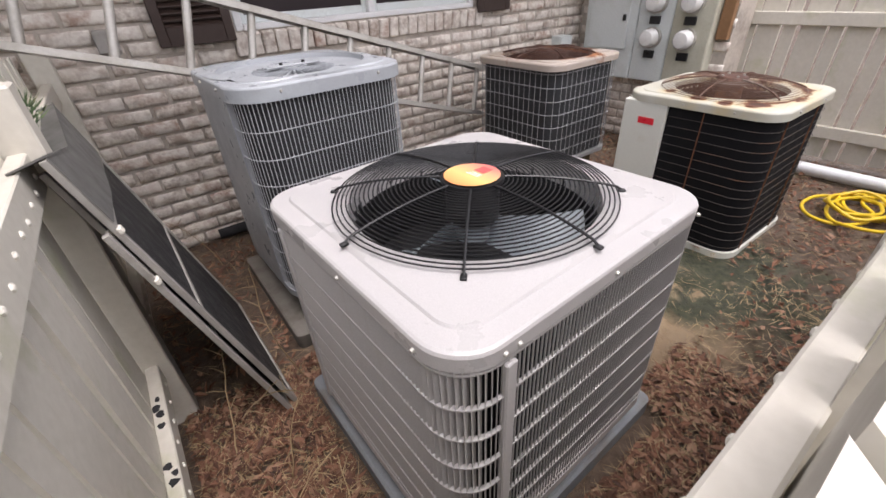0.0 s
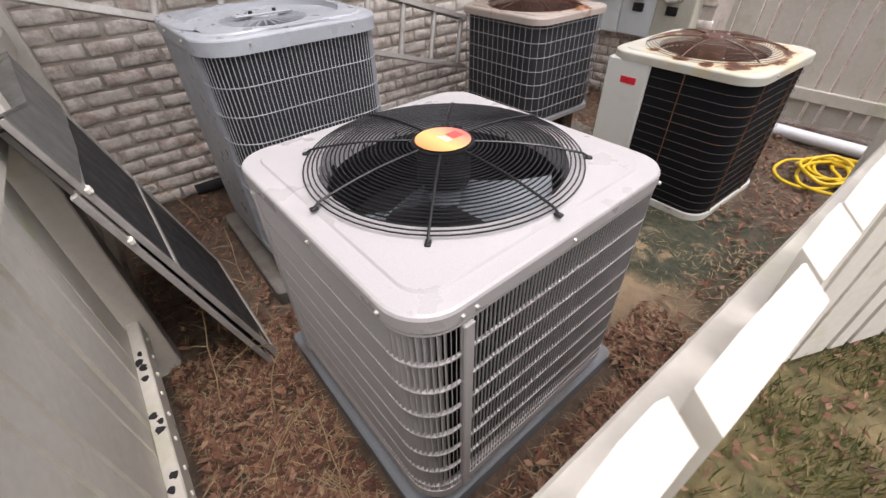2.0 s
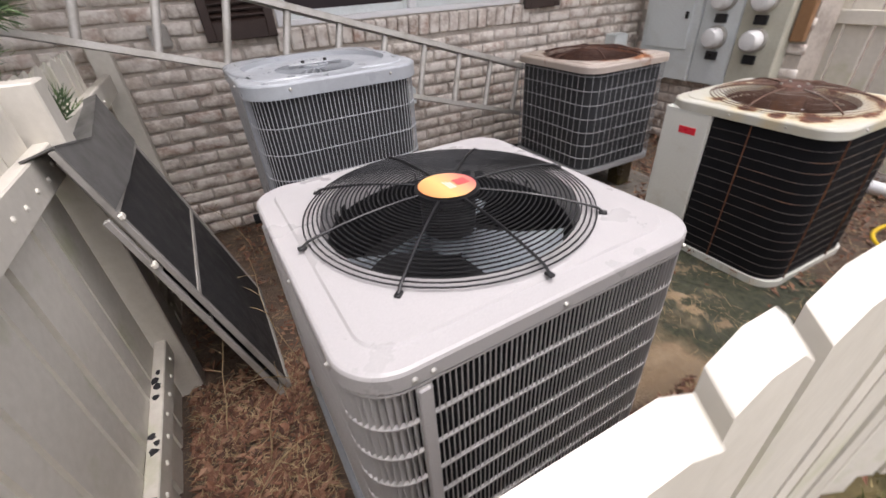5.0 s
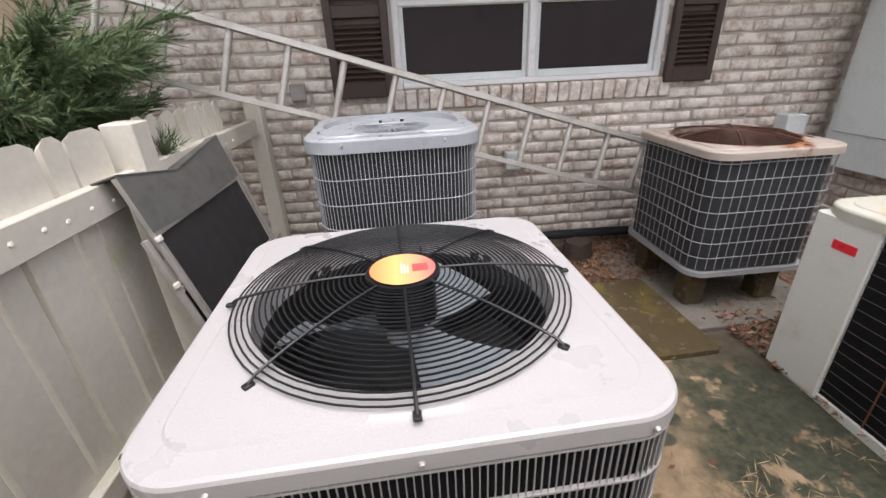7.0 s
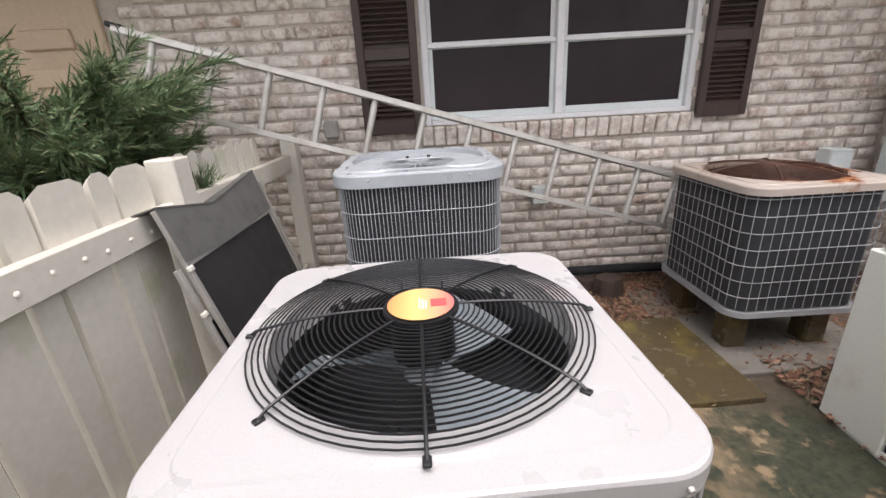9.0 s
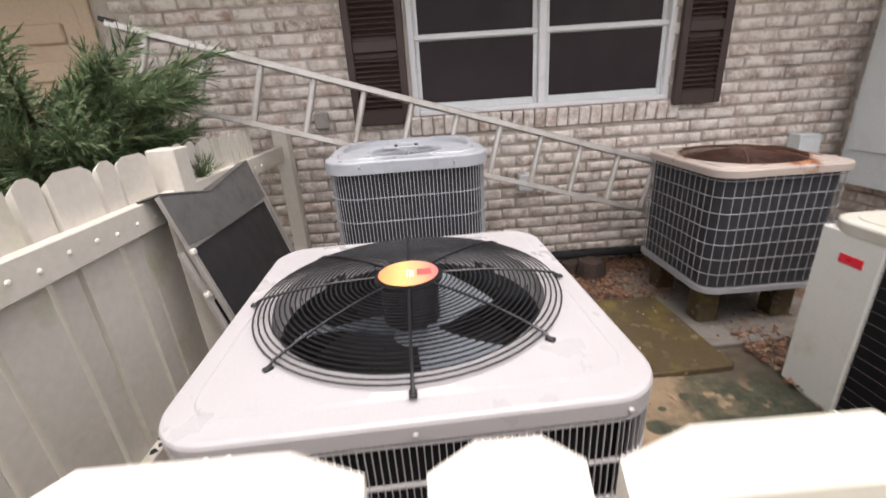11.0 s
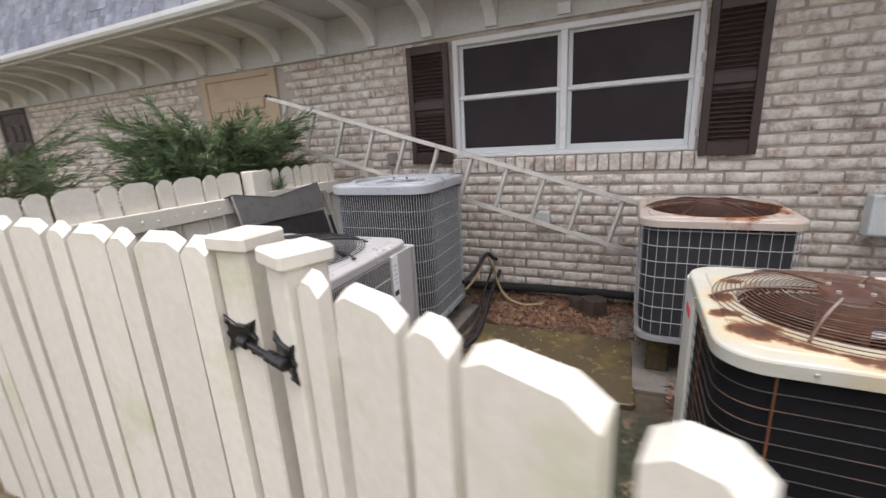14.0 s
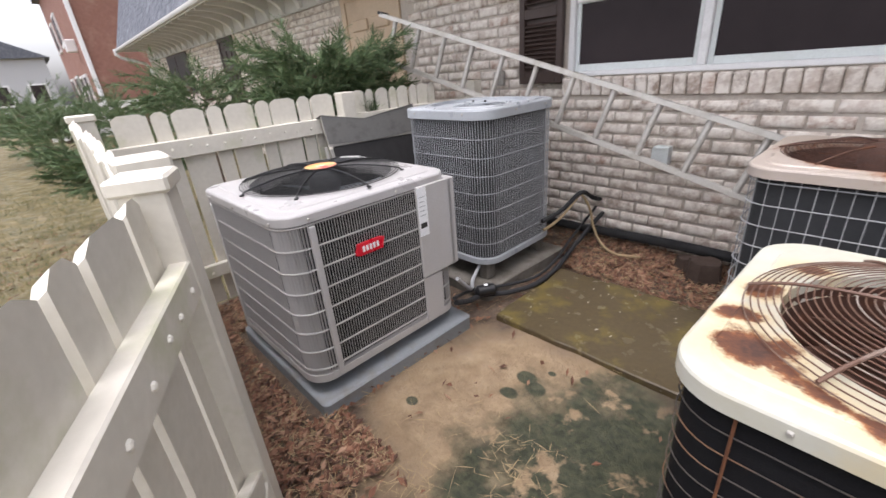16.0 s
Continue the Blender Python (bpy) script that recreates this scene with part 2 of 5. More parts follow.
def ground_material():
    """Damp soil, tan hardpan with mossy blotches inside the yard, grass soil outside."""
    m, nt, p, vec, rnd = start("yard_soil")
    tc = nt.nodes.new("ShaderNodeTexCoord")
    v = tc.outputs["Object"]
    soil = ramp(nt, noise_of(nt, v, 26, 6, 0.7), [(0.3, (0.055, 0.036, 0.025)), (0.55, (0.11, 0.075, 0.05)), (0.75, (0.19, 0.14, 0.095))])
    hard = ramp(nt, noise_of(nt, v, 9, 7, 0.65), [(0.3, (0.20, 0.138, 0.080)), (0.6, (0.32, 0.232, 0.142)), (0.8, (0.41, 0.315, 0.21))])
    moss = ramp(nt, noise_of(nt, v, 40, 5), [(0.35, (0.026, 0.030, 0.017)), (0.65, (0.068, 0.072, 0.040))])
    sep = nt.nodes.new("ShaderNodeSeparateXYZ")
    nt.links.new(v, sep.inputs[0])

    def blob(cx, cy, rx, ry, soft, wob):
        mp = nt.nodes.new("ShaderNodeMapping")
        mp.vector_type = "POINT"
        mp.inputs["Location"].default_value = (-cx / rx, -cy / ry, 0)
        mp.inputs["Scale"].default_value = (1 / rx, 1 / ry, 0)
        nt.links.new(v, mp.inputs[0])
        ln = nt.nodes.new("ShaderNodeVectorMath")
        ln.operation = "LENGTH"
        nt.links.new(mp.outputs[0], ln.inputs[0])
        a = nt.nodes.new("ShaderNodeMath")
        a.operation = "MULTIPLY_ADD"
        nt.links.new(noise_of(nt, v, 4.5, 6, 0.6), a.inputs[0])
        a.inputs[1].default_value = wob
        nt.links.new(ln.outputs["Value"], a.inputs[2])
        return ramp(nt, a.outputs[0], [(min(0.98, (1 + wob / 2 - soft) / 3), (1, 1, 1)), (min(1.0, (1 + wob / 2 + soft) / 3), (0, 0, 0))]), a

    def scaled(pair):
        out, a = pair
        s = nt.nodes.new("ShaderNodeMath")
        s.operation, s.inputs[1].default_value = "DIVIDE", 3.0
        nt.links.new(a.outputs[0], s.inputs[0])
        nt.links.new(s.outputs[0], out.node.inputs[0])
        return out

    col = mixed(nt, scaled(blob(1.66, 0.98, 0.60, 0.60, 0.18, 1.0)), soil, hard)
    spots = ramp(nt, noise_of(nt, v, 6.5, 5, 0.6), [(0.36, (0, 0, 0)), (0.42, (1, 1, 1))])
    zone = scaled(blob(2.16, 0.82, 0.50, 0.74, 0.22, 1.3))
    mul = mixed(nt, 1.0, spots, zone, "MULTIPLY")
    col = mixed(nt, mul, col, moss)
    for cx, cy, r in ((1.585, 1.20, 0.048), (1.66, 1.17, 0.045), (1.585, 1.07, 0.04), (1.66, 1.30, 0.02), (1.30, 0.74, 0.03), (1.80, 1.36, 0.03)):
        col = mixed(nt, scaled(blob(cx, cy, r, r * 0.8, 0.12, 0.9)), col, moss)
    out_soil = ramp(nt, noise_of(nt, v, 7, 6, 0.7), [(0.35, (0.075, 0.07, 0.026)), (0.55, (0.155, 0.122, 0.05)), (0.7, (0.24, 0.185, 0.085))])
    edge = ramp(nt, sep.outputs["Y"], [(0.0, (1, 1, 1)), (0.02, (0, 0, 0))])
    left = nt.nodes.new("ShaderNodeMath")
    left.operation, left.inputs[1].default_value = "ADD", 0.40
    nt.links.new(sep.outputs["X"], left.inputs[0])
    edge2 = ramp(nt, left.outputs[0], [(0.0, (1, 1, 1)), (0.02, (0, 0, 0))])
    outside = mixed(nt, 1.0, edge, edge2, "LIGHTEN")
    col = mixed(nt, outside, col, out_soil)
    nt.links.new(col, p.inputs["Base Color"])
    r = ramp(nt, noise_of(nt, v, 5, 4), [(0.35, (0.45,) * 3), (0.65, (0.9,) * 3)])
    nt.links.new(r, p.inputs["Roughness"])
    bump(nt, p, noise_of(nt, v, 38, 8, 0.75), 0.8, 0.02)
    return m


SOIL = ground_material()


def sticker_material():
    m, nt, p, vec, rnd = start("hub_sticker")
    sep = nt.nodes.new("ShaderNodeSeparateXYZ")
    nt.links.new(nt.nodes["Texture Coordinate"].outputs["Object"], sep.inputs[0])
    s = nt.nodes.new("ShaderNodeMath")
    s.operation, s.inputs[1].default_value, s.inputs[2].default_value = "MULTIPLY_ADD", 6.0, 0.5
    nt.links.new(sep.outputs["X"], s.inputs[0])
    col = ramp(nt, s.outputs[0], [(0.05, (0.78, 0.27, 0.10)), (0.4, (0.84, 0.52, 0.19)), (0.7, (0.80, 0.36, 0.20)), (0.95, (0.70, 0.16, 0.16))])
    nt.links.new(col, p.inputs["Base Color"])
    p.inputs["Roughness"].default_value = 0.35
    return m


STICKER = sticker_material()


def stained_lid(name, base, rust_r, cover, centre=(0, 0), blotchy=False):
    """Enamel with rust that has crept out from the fan's rim."""
    m, nt, p, vec, rnd = start(name)
    tc = nt.nodes["Texture Coordinate"]
    mp = nt.nodes.new("ShaderNodeMapping")
    mp.inputs["Location"].default_value = (-centre[0], -centre[1], 0)
    mp.inputs["Scale"].default_value = (1, 1, 0)
    nt.links.new(tc.outputs["Object"], mp.inputs[0])
    ln = nt.nodes.new("ShaderNodeVectorMath")
    ln.operation = "LENGTH"
    nt.links.new(mp.outputs[0], ln.inputs[0])
    a = nt.nodes.new("ShaderNodeMath")
    a.operation, a.inputs[1].default_value = "MULTIPLY_ADD", 0.34
    nt.links.new(noise_of(nt, vec, 5.5, 7, 0.65), a.inputs[0])
    nt.links.new(ln.outputs["Value"], a.inputs[2])
    fac = ramp(nt, a.outputs[0], [(rust_r + cover, (1, 1, 1)), (rust_r + cover + 0.05, (0, 0, 0))])
    if blotchy:
        band = ramp(nt, ln.outputs["Value"], [(0.25, (0, 0, 0)), (0.30, (1, 1, 1)), (0.345, (1, 1, 1)), (0.40, (0, 0, 0))])
        spots = ramp(nt, noise_of(nt, vec, 6.0, 6, 0.6), [(0.44, (0, 0, 0)), (0.54, (1, 1, 1))])
        fac = mixed(nt, 1.0, band, spots, "MULTIPLY")
        fac = ramp(nt, fac, [(0.25, (0, 0, 0)), (0.55, (1, 1, 1))])
    rust = ramp(nt, noise_of(nt, vec, 22, 6, 0.7), [(0.3, (0.10, 0.035, 0.015)), (0.55, (0.25, 0.09, 0.03)), (0.75, (0.45, 0.22, 0.08))])
    grime = ramp(nt, noise_of(nt, vec, 4, 6, 0.65), [(0.4, base), (0.75, tuple(c * k for c, k in zip(base, (0.86, 0.84, 0.74))))])
    nt.links.new(mixed(nt, fac, grime, rust), p.inputs["Base Color"])
    r = ramp(nt, fac, [(0, (0.35,) * 3), (1, (0.8,) * 3)])
    nt.links.new(r, p.inputs["Roughness"])
    bump(nt, p, noise_of(nt, vec, 120, 4), 0.12, 0.003)
    return m


def rusted_white_lid(name):
    """Cream-white enamel with brown rust at the guard's feet and a long run of rust under its front rim."""
    m, nt, p, vec, rnd = start(name)
    tc = nt.nodes["Texture Coordinate"]
    def calc(op, a, b=None, c=None):
        n = nt.nodes.new("ShaderNodeMath")
        n.operation = op
        for k, v in enumerate((a, b, c)):
            if v is None:
                continue
            if isinstance(v, (int, float)):
                n.inputs[k].default_value = v
            else:
                nt.links.new(v, n.inputs[k])
        return n.outputs[0]
    def far(x, y, sx, sy):
        mp = nt.nodes.new("ShaderNodeMapping")
        mp.inputs["Location"].default_value = (-x * sx, -y * sy, 0)
        mp.inputs["Scale"].default_value = (sx, sy, 0)
        nt.links.new(tc.outputs["Object"], mp.inputs[0])
        ln = nt.nodes.new("ShaderNodeVectorMath")
        ln.operation = "LENGTH"
        nt.links.new(mp.outputs[0], ln.inputs[0])
        return ln.outputs["Value"]
    wob = calc("MULTIPLY_ADD", noise_of(nt, vec, 11, 7, 0.7), 0.13, -0.065)
    total = None
    for x, y, r, sx, sy in ((-0.318, 0.02, 0.045, 1.3, 0.9), (-0.322, -0.125, 0.045, 1.0, 1.3), (-0.275, -0.245, 0.062, 1.0, 1.0), (-0.255, 0.19, 0.024, 1, 1), (0.24, 0.235, 0.05, 1, 1), (0.31, -0.08, 0.05, 1, 0.8), (0.1, 0.325, 0.03, 0.6, 1.2)):
        d = calc("SUBTRACT", r, far(x, y, sx, sy))
        total = d if total is None else calc("MAXIMUM", total, d)
    sep = nt.nodes.new("ShaderNodeSeparateXYZ")
    nt.links.new(tc.outputs["Object"], sep.inputs[0])
    run = calc("SUBTRACT", 0.021, calc("ABSOLUTE", calc("SUBTRACT", far(0, 0, 1, 1), 0.352)))
    run = calc("MINIMUM", run, calc("MULTIPLY", calc("SUBTRACT", -0.19, sep.outputs[1]), 0.4))
    total = calc("ADD", calc("MAXIMUM", total, run), wob)
    fac = ramp(nt, calc("MULTIPLY_ADD", total, 8.0, 0.5), [(0.42, (0, 0, 0)), (0.55, (1, 1, 1))])
    halo = ramp(nt, calc("MULTIPLY_ADD", total, 8.0, 0.5), [(0.0, (0, 0, 0)), (0.45, (1, 1, 1))])
    rust = ramp(nt, calc("ADD", calc("MULTIPLY_ADD", total, 8.0, 0.0), noise_of(nt, vec, 30, 5, 0.7)), [(0.35, (0.30, 0.125, 0.045)), (0.6, (0.12, 0.045, 0.022)), (0.9, (0.055, 0.026, 0.018))])
    paint = ramp(nt, noise_of(nt, vec, 5, 6, 0.65), [(0.35, (0.53, 0.53, 0.475)), (0.7, (0.47, 0.45, 0.355))])
    paint = mixed(nt, halo, paint, (0.56, 0.48, 0.31))
    nt.links.new(mixed(nt, fac, paint, rust), p.inputs["Base Color"])
    nt.links.new(ramp(nt, fac, [(0, (0.38,) * 3), (1, (0.8,) * 3)]), p.inputs["Roughness"])
    bump(nt, p, noise_of(nt, vec, 120, 4), 0.12, 0.003)
    return m


LID_WHITE = rusted_white_lid("stained_white_lid")
LID_TAN = stained_lid("rusty_tan_lid", (0.40, 0.345, 0.305), 0.33, 0.13, (0.03, -0.02))
UNIT_WHITE = surf("white_enamel", (0.72, 0.73, 0.67), stain=(0.58, 0.55, 0.45), rough=0.4, fine=200, coarse=4, cover=0.3, vary=0)


def glass_dark():
    m, nt, p, vec, rnd = start("dark_window_screen")
    f = noise_of(nt, vec, 2.0, 4)
    nt.links.new(ramp(nt, f, [(0.3, (0.022, 0.016, 0.018)), (0.7, (0.040, 0.030, 0.032))]), p.inputs["Base Color"])
    p.inputs["Roughness"].default_value = 0.45
    p.inputs["Specular IOR Level"].default_value = 0.2
    return m


GLASS = glass_dark()


# ---- mesh helpers ----
def part(name, bm, material, parent=None, label="", smooth=False):
    me = bpy.data.meshes.new(name)
    bm.normal_update()
    bm.to_mesh(me)
    bm.free()
    me.materials.append(material)
    if smooth:
        me.shade_smooth()
        me.set_sharp_from_angle(angle=radians(38))
    ob = new(name, me)
    if parent:
        ob.parent = parent
    if label:
        tagged(ob, label)
    return ob


def soup(name, verts, faces, material, parent=None, label=""):
    me = bpy.data.meshes.new(name)
    me.from_pydata([tuple(v) for v in verts], [], [tuple(f) for f in faces])
    me.materials.append(material)
    ob = new(name, me)
    if parent:
        ob.parent = parent
    if label:
        tagged(ob, label)
    return ob


def shared(name, ob, m, parent):
    o = new(name, ob.data)
    o.parent = parent
    o.matrix_basis = m
    return o


def thing(name, m, label, category, group="", kind=""):
    e = new(name)
    e.empty_display_size = 0.1
    e.matrix_basis = m
    return tagged(e, label, category, group, kind)


def box(bm, lo, hi, bevel=0.0, m=None, seg=1):
    lo, hi = Vector(lo), Vector(hi)
    c, s = (lo + hi) / 2, hi - lo
    mat = Matrix.LocRotScale(c, None, s)
    made = bmesh.ops.create_cube(bm, size=1.0, matrix=(m or Matrix()) @ mat)
    if bevel:
        edges = list({e for v in made["verts"] for e in v.link_edges})
        bmesh.ops.bevel(bm, geom=edges, offset=bevel, segments=seg, affect="EDGES", profile=0.5)
    return bm


def cube(lo, hi, bevel=0.0, m=None, seg=1):
    return box(bmesh.new(), lo, hi, bevel, m, seg)


def tube(bm, pts, r, n=6, closed=False, cap=True):
    pts = [Vector(p) for p in pts]
    k = len(pts)
    rings, up = [], None
    for i, p in enumerate(pts):
        a = pts[(i - 1) % k] if closed or i else p
        b = pts[(i + 1) % k] if closed or i < k - 1 else p
        d = (b - a).normalized()
        if up is None:
            up = d.orthogonal().normalized()
        u = (up - d * up.dot(d)).normalized()
        up = u
        w = d.cross(u)
        rr = r[i] if isinstance(r, (list, tuple)) else r
        rings.append([bm.verts.new(p + rr * (math.cos(2 * math.pi * j / n) * u + math.sin(2 * math.pi * j / n) * w)) for j in range(n)])
    for i in range(k if closed else k - 1):
        a, b = rings[i], rings[(i + 1) % k]
        for j in range(n):
            bm.faces.new((a[j], a[(j + 1) % n], b[(j + 1) % n], b[j]))
    if cap and not closed:
        bm.faces.new(rings[0][::-1])
        bm.faces.new(rings[-1])
    return bm


def cylinder(bm, base, top, r, n=20, r2=None):
    return tube(bm, [base, top], [r, r if r2 is None else r2], n)


def rounded(w, d, r, k=6, m=6):
    """Points round a rectangle w by d with round corners, counter-clockwise."""
    out = []
    for cx, cy, a0 in ((w / 2 - r, d / 2 - r, 0), (-w / 2 + r, d / 2 - r, 90), (-w / 2 + r, -d / 2 + r, 180), (w / 2 - r, -d / 2 + r, 270)):
        arc = [(cx + r * math.cos(radians(a0 + 90 * i / k)), cy + r * math.sin(radians(a0 + 90 * i / k))) for i in range(k + 1)]
        out.append(arc)
    pts = []
    for i in range(4):
        pts += out[i]
        a, b = out[i][-1], out[(i + 1) % 4][0]
        pts += [(a[0] + (b[0] - a[0]) * j / m, a[1] + (b[1] - a[1]) * j / m) for j in range(1, m)]
    return pts


def circle_like(pts, r, cx=0.0, cy=0.0):
    return [(cx + r * x / math.hypot(x, y), cy + r * y / math.hypot(x, y)) for x, y in pts]


def loft(bm, rings, cap_first=False, cap_last=False):
    vs = [[bm.verts.new(p) for p in ring] for ring in rings]
    n = len(vs[0])
    for a, b in zip(vs, vs[1:]):
        for j in range(n):
            bm.faces.new((a[j], a[(j + 1) % n], b[(j + 1) % n], b[j]))
    if cap_first:
        bm.faces.new(vs[0][::-1])
    if cap_last:
        bm.faces.new(vs[-1])
    return bm


def at_z(pts, z):
    return [(x, y, z) for x, y in pts]


def prism(w, d, r, z0, z1, k=6, m=4):
    p = rounded(w, d, r, k, m)
    return loft(bmesh.new(), [at_z(p, z0), at_z(p, z1)], True, True)


def sleeve(w, d, r, z0, z1):
    """Open-topped wall of a coil."""
    p, q = rounded(w, d, r, 8, 4), rounded(w - 0.05, d - 0.05, r - 0.01, 8, 4)
    return loft(bmesh.new(), [at_z(p, z0), at_z(p, z1), at_z(q, z1), at_z(q, z0)], False, False)


def along(pts, step):
    """Even places along a closed line, with the outward normal."""
    P = [Vector((*p, 0)) for p in pts]
    out, carry = [], 0.0
    for a, b in zip(P, P[1:] + P[:1]):
        d = b - a
        l = d.length
        if l < 1e-6:
            continue
        u = d / l
        while carry < l:
            q = a + u * carry
            out.append((q, u, Vector((u.y, -u.x, 0))))
            carry += step
        carry -= l
    return out


def disc_ring(r, z, wire, n=56, seg=5):
    return tube(bmesh.new(), [(r * math.cos(2 * math.pi * i / n), r * math.sin(2 * math.pi * i / n), z) for i in range(n)], wire, seg, closed=True)


def blade(angle, r0, r1, z, width, pitch, mat, parent):
    bm = bmesh.new()
    n, k = 8, 6
    grid = []
    for i in range(n + 1):
        r = r0 + (r1 - r0) * i / n
        wd = width * (0.55 + 0.45 * i / n)
        row = []
        for j in range(k + 1):
            s = j / k - 0.5
            a = radians(angle) + s * wd / r1 * 1.15 + 0.15 * i / n
            row.append(bm.verts.new((r * math.cos(a), r * math.sin(a), z + s * pitch + 0.03 * s * s)))
        grid.append(row)
    for i in range(n):
        for j in range(k):
            bm.faces.new((grid[i][j], grid[i + 1][j], grid[i + 1][j + 1], grid[i][j + 1]))
    bmesh.ops.solidify(bm, geom=bm.faces[:], thickness=0.002)
    return part("fan_blade", bm, mat, parent, smooth=True)


def guard(parent, r_in, r_out, z_in, z_out, rings, wire, spokes, spoke_r, mat, foot=0.0, power=2.2, twist=0.0):
    """Domed wire guard: rings and radial spokes."""
    def h(r):
        return z_out + (z_in - z_out) * (1 - ((r - r_in) / (r_out - r_in)) ** power)
    for i in range(rings):
        r = r_in + (r_out - r_in) * i / (rings - 1)
        part("guard_ring", disc_ring(r, h(r), wire), mat, parent, smooth=True)
    for s in range(spokes):
        bm = bmesh.new()
        a = 2 * math.pi * s / spokes + twist
        rs = [r_in + (r_out - r_in) * i / 10 for i in range(11)]
        pts = [(r * math.cos(a), r * math.sin(a), h(r) + wire + spoke_r * 0.6) for r in rs]
        if foot:
            pts.append((foot * math.cos(a), foot * math.sin(a), z_out - 0.006))
        tube(bm, pts, spoke_r, 6)
        if foot:
            box(bm, (foot - 0.010, -0.007, z_out - 0.012), (foot + 0.010, 0.007, z_out - 0.004), 0.002, Matrix.Rotation(a, 4, "Z"))
        part("guard_spoke", bm, mat, parent, smooth=True)


def lid(parent, w, d, r, z, lip, hole, mat, well=0.06, crown=0.0, inset=0.03):
    p = rounded(w, d, r, 8, 8)
    q = rounded(w - 0.014, d - 0.014, r - 0.005, 8, 8)
    q2 = rounded(w - 2 * inset, d - 2 * inset, r - inset * 0.6, 8, 8)
    q3 = rounded(w - 2 * inset - 0.03, d - 2 * inset - 0.03, r - inset * 0.6, 8, 8)
    c = circle_like(p, hole)
    c2 = circle_like(p, hole + 0.02)
    e = z - crown
    def inner(k):
        return rounded(w - 2 * k, d - 2 * k, r - 0.7 * k, 8, 8)
    bm = loft(bmesh.new(), [at_z(q, e - lip), at_z(p, e - lip), at_z(p, e - 0.009), at_z(inner(0.003), e - 0.003), at_z(inner(0.009), e), at_z(inner(0.05), e + crown * 0.22), at_z(inner(0.055), e + crown * 0.22 + 0.005), at_z(circle_like(p, hole + 0.045), z - 0.003), at_z(c2, z + 0.001), at_z(c, z), at_z(circle_like(p, hole - 0.006), z - well)])
    o = part("lid", bm, mat, parent)
    o.data.shade_smooth()
    o.data.set_sharp_from_angle(angle=radians(16))
    return o


def screws(parent, w, d, z, places, mat):
    for side, t in places:
        bm = bmesh.new()
        o = {"f": (t, -d / 2, 0, -1), "b": (t, d / 2, 0, 1), "l": (-w / 2, t, -1, 0), "r": (w / 2, t, 1, 0)}[side]
        cylinder(bm, (o[0], o[1], z), (o[0] + o[2] * 0.006, o[1] + o[3] * 0.006, z), 0.006, 8, 0.004)
        part("screw", bm, mat, parent)


def cage(parent, w, d, r, z0, z1, vstep, levels, vr, hr, mat):
    first = None
    for q, u, nrm in along(rounded(w, d, r, 6, 4), vstep):
        if first is None:
            first = part("upright_wire", tube(bmesh.new(), [(0, 0, z0), (0, 0, z1)], vr, 5, cap=False), mat, parent, smooth=True)
            first.matrix_basis = pose(*q)
        else:
            shared("upright_wire", first, pose(*q), parent)
    p2 = rounded(w + 2 * vr, d + 2 * vr, r, 6, 4)
    for z in levels:
        part("guard_band", tube(bmesh.new(), at_z(p2, z), hr, 5, closed=True), mat, parent, smooth=True)


def louvres(parent, w, d, r, z0, z1, step, levels, mat):
    """Fine upright vanes, all turned the same way, held by rounded bands."""
    first = fin = None
    for q, u, nrm in along(rounded(w - 0.012, d - 0.012, r - 0.006, 8, 4), step):
        out = (nrm - 0.72 * u).normalized()
        side = Vector((-out.y, out.x, 0))
        if (nrm.x > 0.99 and q.y > 0.13 - d / 2) or (nrm.y < -0.99 and q.x > 0.13 - w / 2):
            # the flat grilles have shallow fins that stand straight out
            side = Vector((-nrm.y, nrm.x, 0))
            m = Matrix.Translation(q) @ Matrix(((side.x, nrm.x, 0, 0), (side.y, nrm.y, 0, 0), (0, 0, 1, 0), (0, 0, 0, 1)))
            if fin is None:
                fin = part("grille_fin", cube((-0.0008, 0.0035, z0), (0.0008, 0.0072, z1)), mat, parent)
                fin.matrix_basis = m
            else:
                shared("grille_fin", fin, m, parent)
            continue
        m = Matrix.Translation(q) @ Matrix(((side.x, out.x, 0, 0), (side.y, out.y, 0, 0), (0, 0, 1, 0), (0, 0, 0, 1)))
        if first is None:
            first = part("louvre_vane", cube((-0.0008, -0.010, z0), (0.0008, 0.0088, z1)), mat, parent)
            first.matrix_basis = m
        else:
            shared("louvre_vane", first, m, parent)
    p = rounded(w + 0.003, d + 0.003, r, 8, 4)
    p2 = rounded(w - 0.012, d - 0.012, r, 8, 4)
    for z in levels:
        part("louvre_band", loft(bmesh.new(), [at_z(p2, z - 0.0034), at_z(p, z - 0.0024), at_z(p, z + 0.0024), at_z(p2, z + 0.0034)]), mat, parent, smooth=True)


